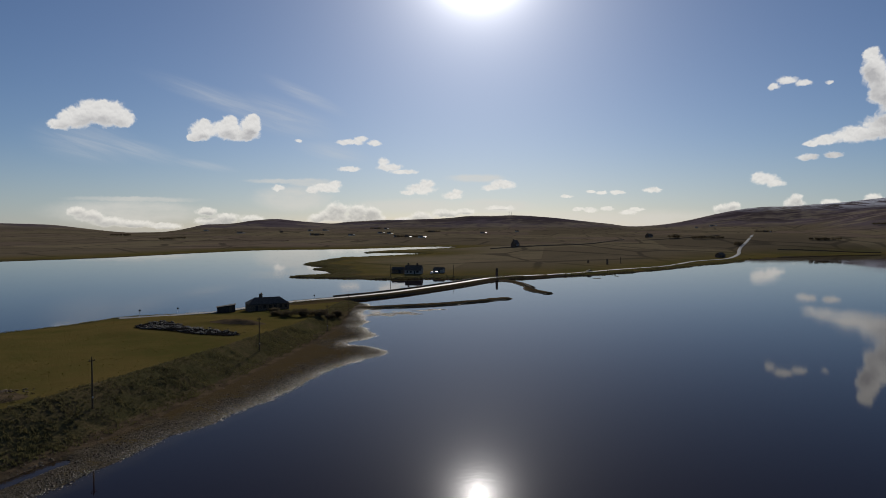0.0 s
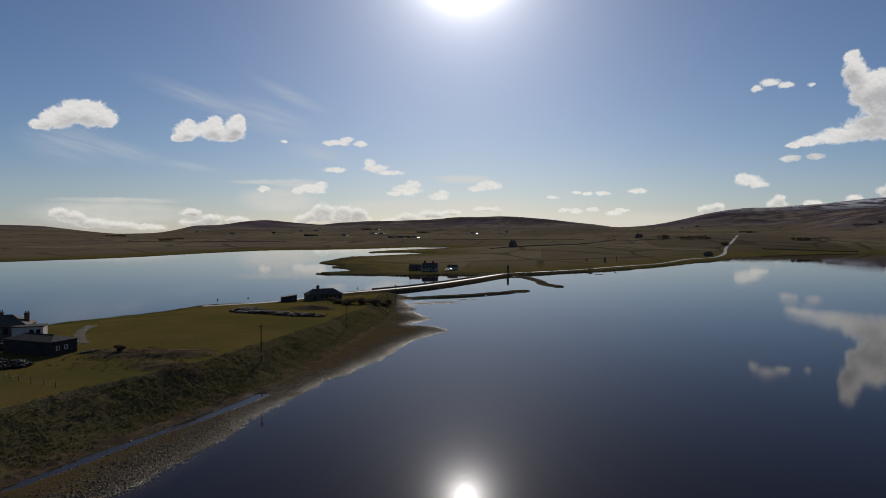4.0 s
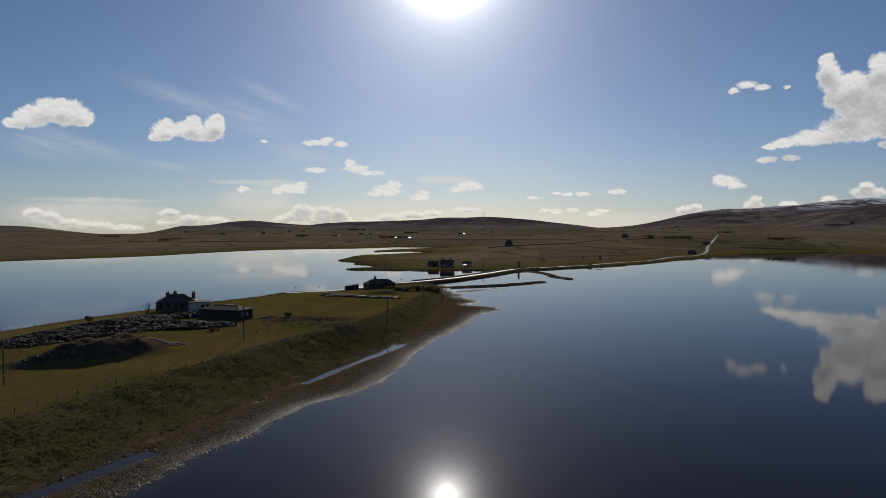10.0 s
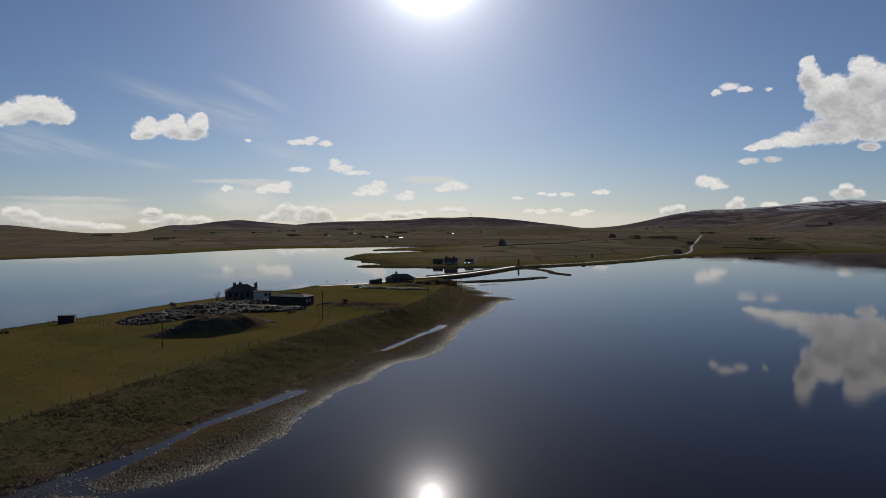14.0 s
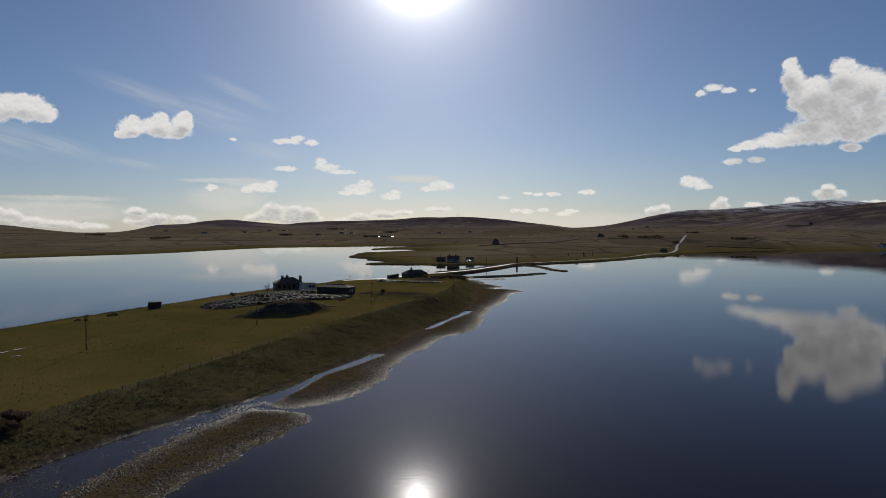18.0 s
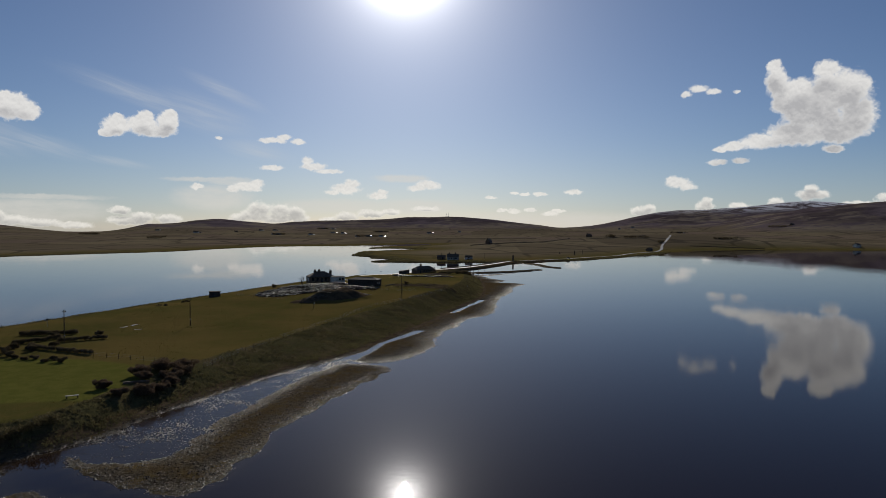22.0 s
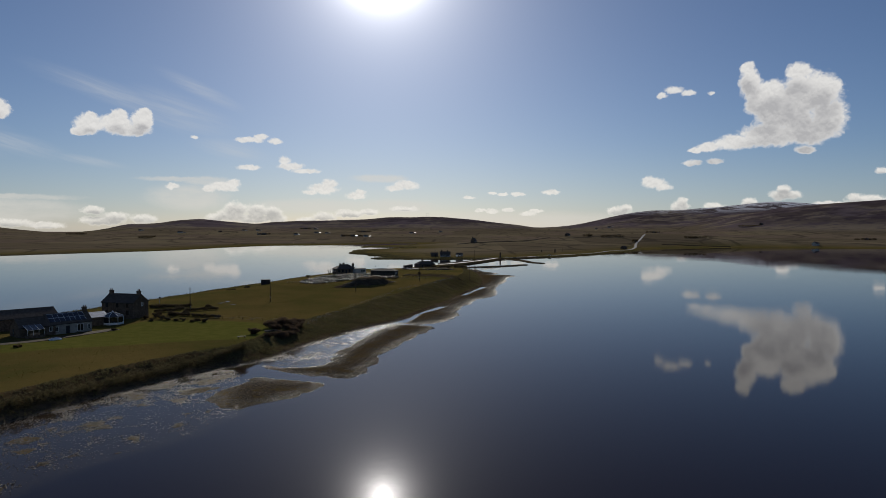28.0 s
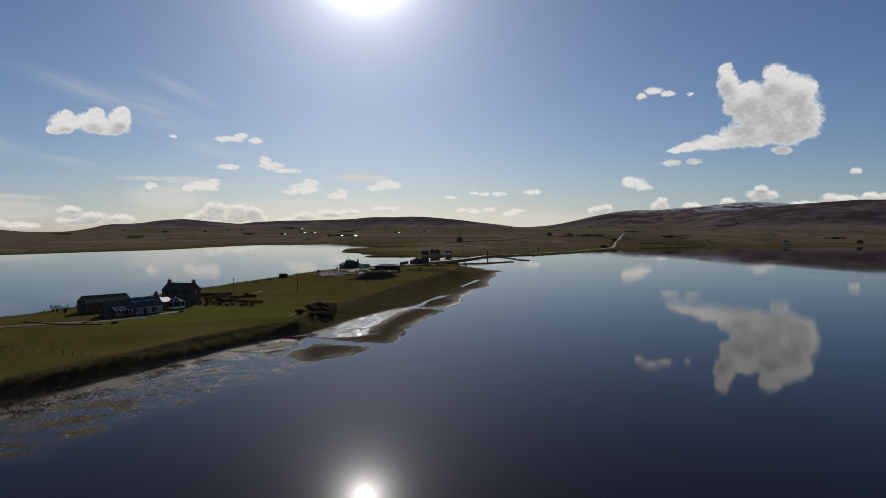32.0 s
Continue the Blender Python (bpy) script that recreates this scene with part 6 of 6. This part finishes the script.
def covered_trench(outline, label, tyres, seed):
    """Black sheeting over hollows and banks, held down by old tyres and stones."""
    shape = curve_through(outline, 3, True)
    lo, hi = shape.min(0), shape.max(0)
    step = 0.8
    xs, ys = np.arange(lo[0], hi[0], step), np.arange(lo[1], hi[1], step)
    gx, gy = np.meshgrid(xs, ys)
    flat = gx.ravel(), gy.ravel()
    inner = line_distance(shape, *flat, True)
    ground = ground_at(*flat)[0]
    lump = lattice(*flat, 6.0, 40 + seed) * 1.0 + lattice(*flat, 2.2, 41 + seed) * 0.5
    z = ground + 0.10 + np.clip(inner, 0, 2) * np.clip(0.16 + lump * 0.45, 0.02, 0.6)
    keep = inner > 0
    index = -np.ones(len(z), int)
    index[keep] = np.arange(keep.sum())
    nx = len(xs)
    faces = []
    for r in range(len(ys) - 1):
        for c in range(nx - 1):
            q = [index[r * nx + c], index[r * nx + c + 1], index[(r + 1) * nx + c + 1], index[(r + 1) * nx + c]]
            if min(q) >= 0:
                faces.append(q)
    verts = np.stack([flat[0], flat[1], z], -1)[keep]
    sheet = tagged(new("trench_cover", mesh_from("trench_cover", verts.tolist(), faces, SHEETING)), label, "cover")
    spots = np.flatnonzero(inner > 0.6)
    rng.shuffle(spots)
    return [(flat[0][i] + rng.uniform(-0.4, 0.4), flat[1][i] + rng.uniform(-0.4, 0.4), z[i]) for i in spots[:tyres]]


def tyre_mesh():
    verts, faces = [], []
    for i in range(12):
        a = 2 * math.pi * i / 12
        for j, (r, h) in enumerate(((0.19, 0.03), (0.30, 0.0), (0.33, 0.10), (0.30, 0.2), (0.19, 0.17))):
            verts.append((r * math.cos(a), r * math.sin(a), h))
        for j in range(5):
            faces.append((5 * i + j, 5 * i + (j + 1) % 5, (5 * i + 5 + (j + 1) % 5) % 60, (5 * i + 5 + j) % 60))
    return mesh_from("tyre", verts, faces, RUBBER)


TYRE = tyre_mesh()
held = covered_trench(DIG, "black plastic sheeting over a wide excavation, weighted with tyres", 205, 1)
held += covered_trench(STRIP, "long strip of black sheeting weighted with tyres", 60, 2)
def more_tyres(outline, count, seed):
    """The rest of the tyres, too many to tell apart, in one mesh."""
    shape = curve_through(outline, 3, True)
    lo, hi = shape.min(0), shape.max(0)
    p = rng.uniform(lo, hi, (count * 3, 2))
    p = p[line_distance(shape, p[:, 0], p[:, 1], True) > 0.5][:count]
    lump = lattice(p[:, 0], p[:, 1], 6.0, 40 + seed) + lattice(p[:, 0], p[:, 1], 2.2, 41 + seed) * 0.5
    inner = line_distance(shape, p[:, 0], p[:, 1], True)
    z = ground_at(p[:, 0], p[:, 1])[0] + 0.10 + np.clip(inner, 0, 2) * np.clip(0.16 + lump * 0.45, 0.02, 0.6)
    a = 2 * np.pi * np.arange(8) / 8
    ring = np.concatenate([np.stack([r * np.cos(a), r * np.sin(a), np.full(8, h)], -1) for r, h in ((0.33, 0.0), (0.34, 0.12), (0.28, 0.2), (0.18, 0.17))])
    faces = [t for k in range(3) for i in range(8) for t in ((8 * k + i, 8 * k + (i + 1) % 8, 8 * k + 8 + i), (8 * k + (i + 1) % 8, 8 * k + 8 + (i + 1) % 8, 8 * k + 8 + i))]
    tilt = rng.uniform(-0.35, 0.35, (len(p), 2))
    v = np.repeat(ring[None], len(p), 0)
    v[..., 2] += v[..., 0] * tilt[:, :1] + v[..., 1] * tilt[:, 1:] + 0.03
    v += np.column_stack([p, z])[:, None, :]
    tris = (np.array(faces)[None] + 32 * np.arange(len(p))[:, None, None]).reshape(-1, 3)
    soup("tyre_layer", v.reshape(-1, 3), tris, RUBBER, "hundreds of old black tyres laid close together on the sheeting", "tyres")


more_tyres(DIG, 760, 1)
more_tyres(STRIP, 150, 2)
for x, y, z in held:
    ob = new("tyre", TYRE)
    ob.matrix_world = pose(x, y, z - 0.02, random.uniform(-14, 14), random.uniform(-14, 14), random.uniform(0, 360))
    tagged(ob, "old black tyre lying on the trench sheeting", "tyre", "tyres on the sheeting")


def rubble(x, y, l, w, turn, count, label, mat, big=1.0):
    """A heap of loose slabs lying on the ground."""
    c, s = math.cos(radians(turn)), math.sin(radians(turn))
    u, v = rng.normal(0, 0.42, count) * l, rng.normal(0, 0.42, count) * w
    px, py = x + u * c - v * s, y + u * s + v * c
    pz = ground_at(px, py)[0]
    size = rng.uniform(0.12, 0.42, count) * big
    shape = np.array([(-1, -1, -1), (1, -1, -1), (1, 1, -1), (-1, 1, -1), (-1, -1, 1), (1, -1, 1), (1, 1, 1), (-1, 1, 1)], float)
    vv = shape[None] * size[:, None, None] * rng.uniform(0.5, 1.0, (count, 8, 3)) * np.array((1.0, 0.8, 0.4))
    a = rng.uniform(0, 2 * np.pi, count)
    ca, sa = np.cos(a)[:, None], np.sin(a)[:, None]
    vv = np.stack([vv[..., 0] * ca - vv[..., 1] * sa, vv[..., 0] * sa + vv[..., 1] * ca, vv[..., 2]], -1) + np.stack([px, py, pz + 0.08], -1)[:, None, :]
    f = np.array([(0, 2, 1), (0, 3, 2), (4, 5, 6), (4, 6, 7), (0, 1, 5), (0, 5, 4), (1, 2, 6), (1, 6, 5), (2, 3, 7), (2, 7, 6), (3, 0, 4), (3, 4, 7)])
    soup("rubble", vv.reshape(-1, 3), (f[None] + 8 * np.arange(count)[:, None, None]).reshape(-1, 3), mat, label, "stones")


def puddle(x, y, long, wide, turn):
    """A shallow sheet of rainwater with a wavy rim, lying on the turf."""
    c, s = math.cos(radians(turn)), math.sin(radians(turn))
    rim = []
    for k in range(18):
        a = 2 * math.pi * k / 18
        r = 1 + 0.28 * math.sin(3 * a + x) + 0.16 * math.sin(5 * a + y)
        u, v = long * r * math.cos(a), wide * r * math.sin(a)
        rim.append((x + u * c - v * s, y + u * s + v * c))
    top = max(level_at(px, py) for px, py in rim) + 0.03
    verts = [(px, py, top) for px, py in rim] + [(px, py, top - 0.4) for px, py in rim]
    faces = [tuple(range(18))] + [(k + 18, (k + 1) % 18 + 18, (k + 1) % 18, k) for k in range(18)]
    tagged(new("puddle", mesh_from("puddle", verts, faces, WATER)), "shallow bright puddle lying on the wet turf", "puddle", "puddles on the field")


for spot in ((-169.2, -0.6, 1.3, 0.5, 60), (-167.4, 2.6, 1.6, 0.45, 70), (-164.2, -5.4, 1.0, 0.35, 30), (-107.4, 154.5, 1.7, 0.35, 95), (-104.4, 147, 1.3, 0.3, 110)):
    puddle(*spot)

rubble(-110, 59, 12, 6, 42, 130, "loose stones and slabs strewn over the spoil heap", STONE, 0.7)
rubble(-101, 66, 3.5, 3, 42, 260, "pale stones tipped at the end of the spoil heap", RUBBLE)
rubble(-118, 50, 6, 3, 30, 200, "broken slabs at the foot of the spoil heap", RUBBLE)
rubble(-87, 110, 2.5, 1.5, -10, 160, "pile of pale stones beside the long shed", RUBBLE)
rubble(-70, 112, 8, 2, 10, 220, "scattered stones along the spoil bank", STONE, 0.6)
rubble(9, 284, 26, 1.6, 28, 900, "dark boulders along the low rocky spit", SHORE)
rubble(59, 365, 1.6, 22, 0, 420, "dark boulders along the small shingle spit", SHORE)
rubble(-121, 100, 19, 13, 45, 700, "pale stones weighting the edges of the sheeting", SHORE, 0.75)
rubble(-62, 192, 17, 6, -38, 160, "pale stones weighting the strip of sheeting", SHORE)
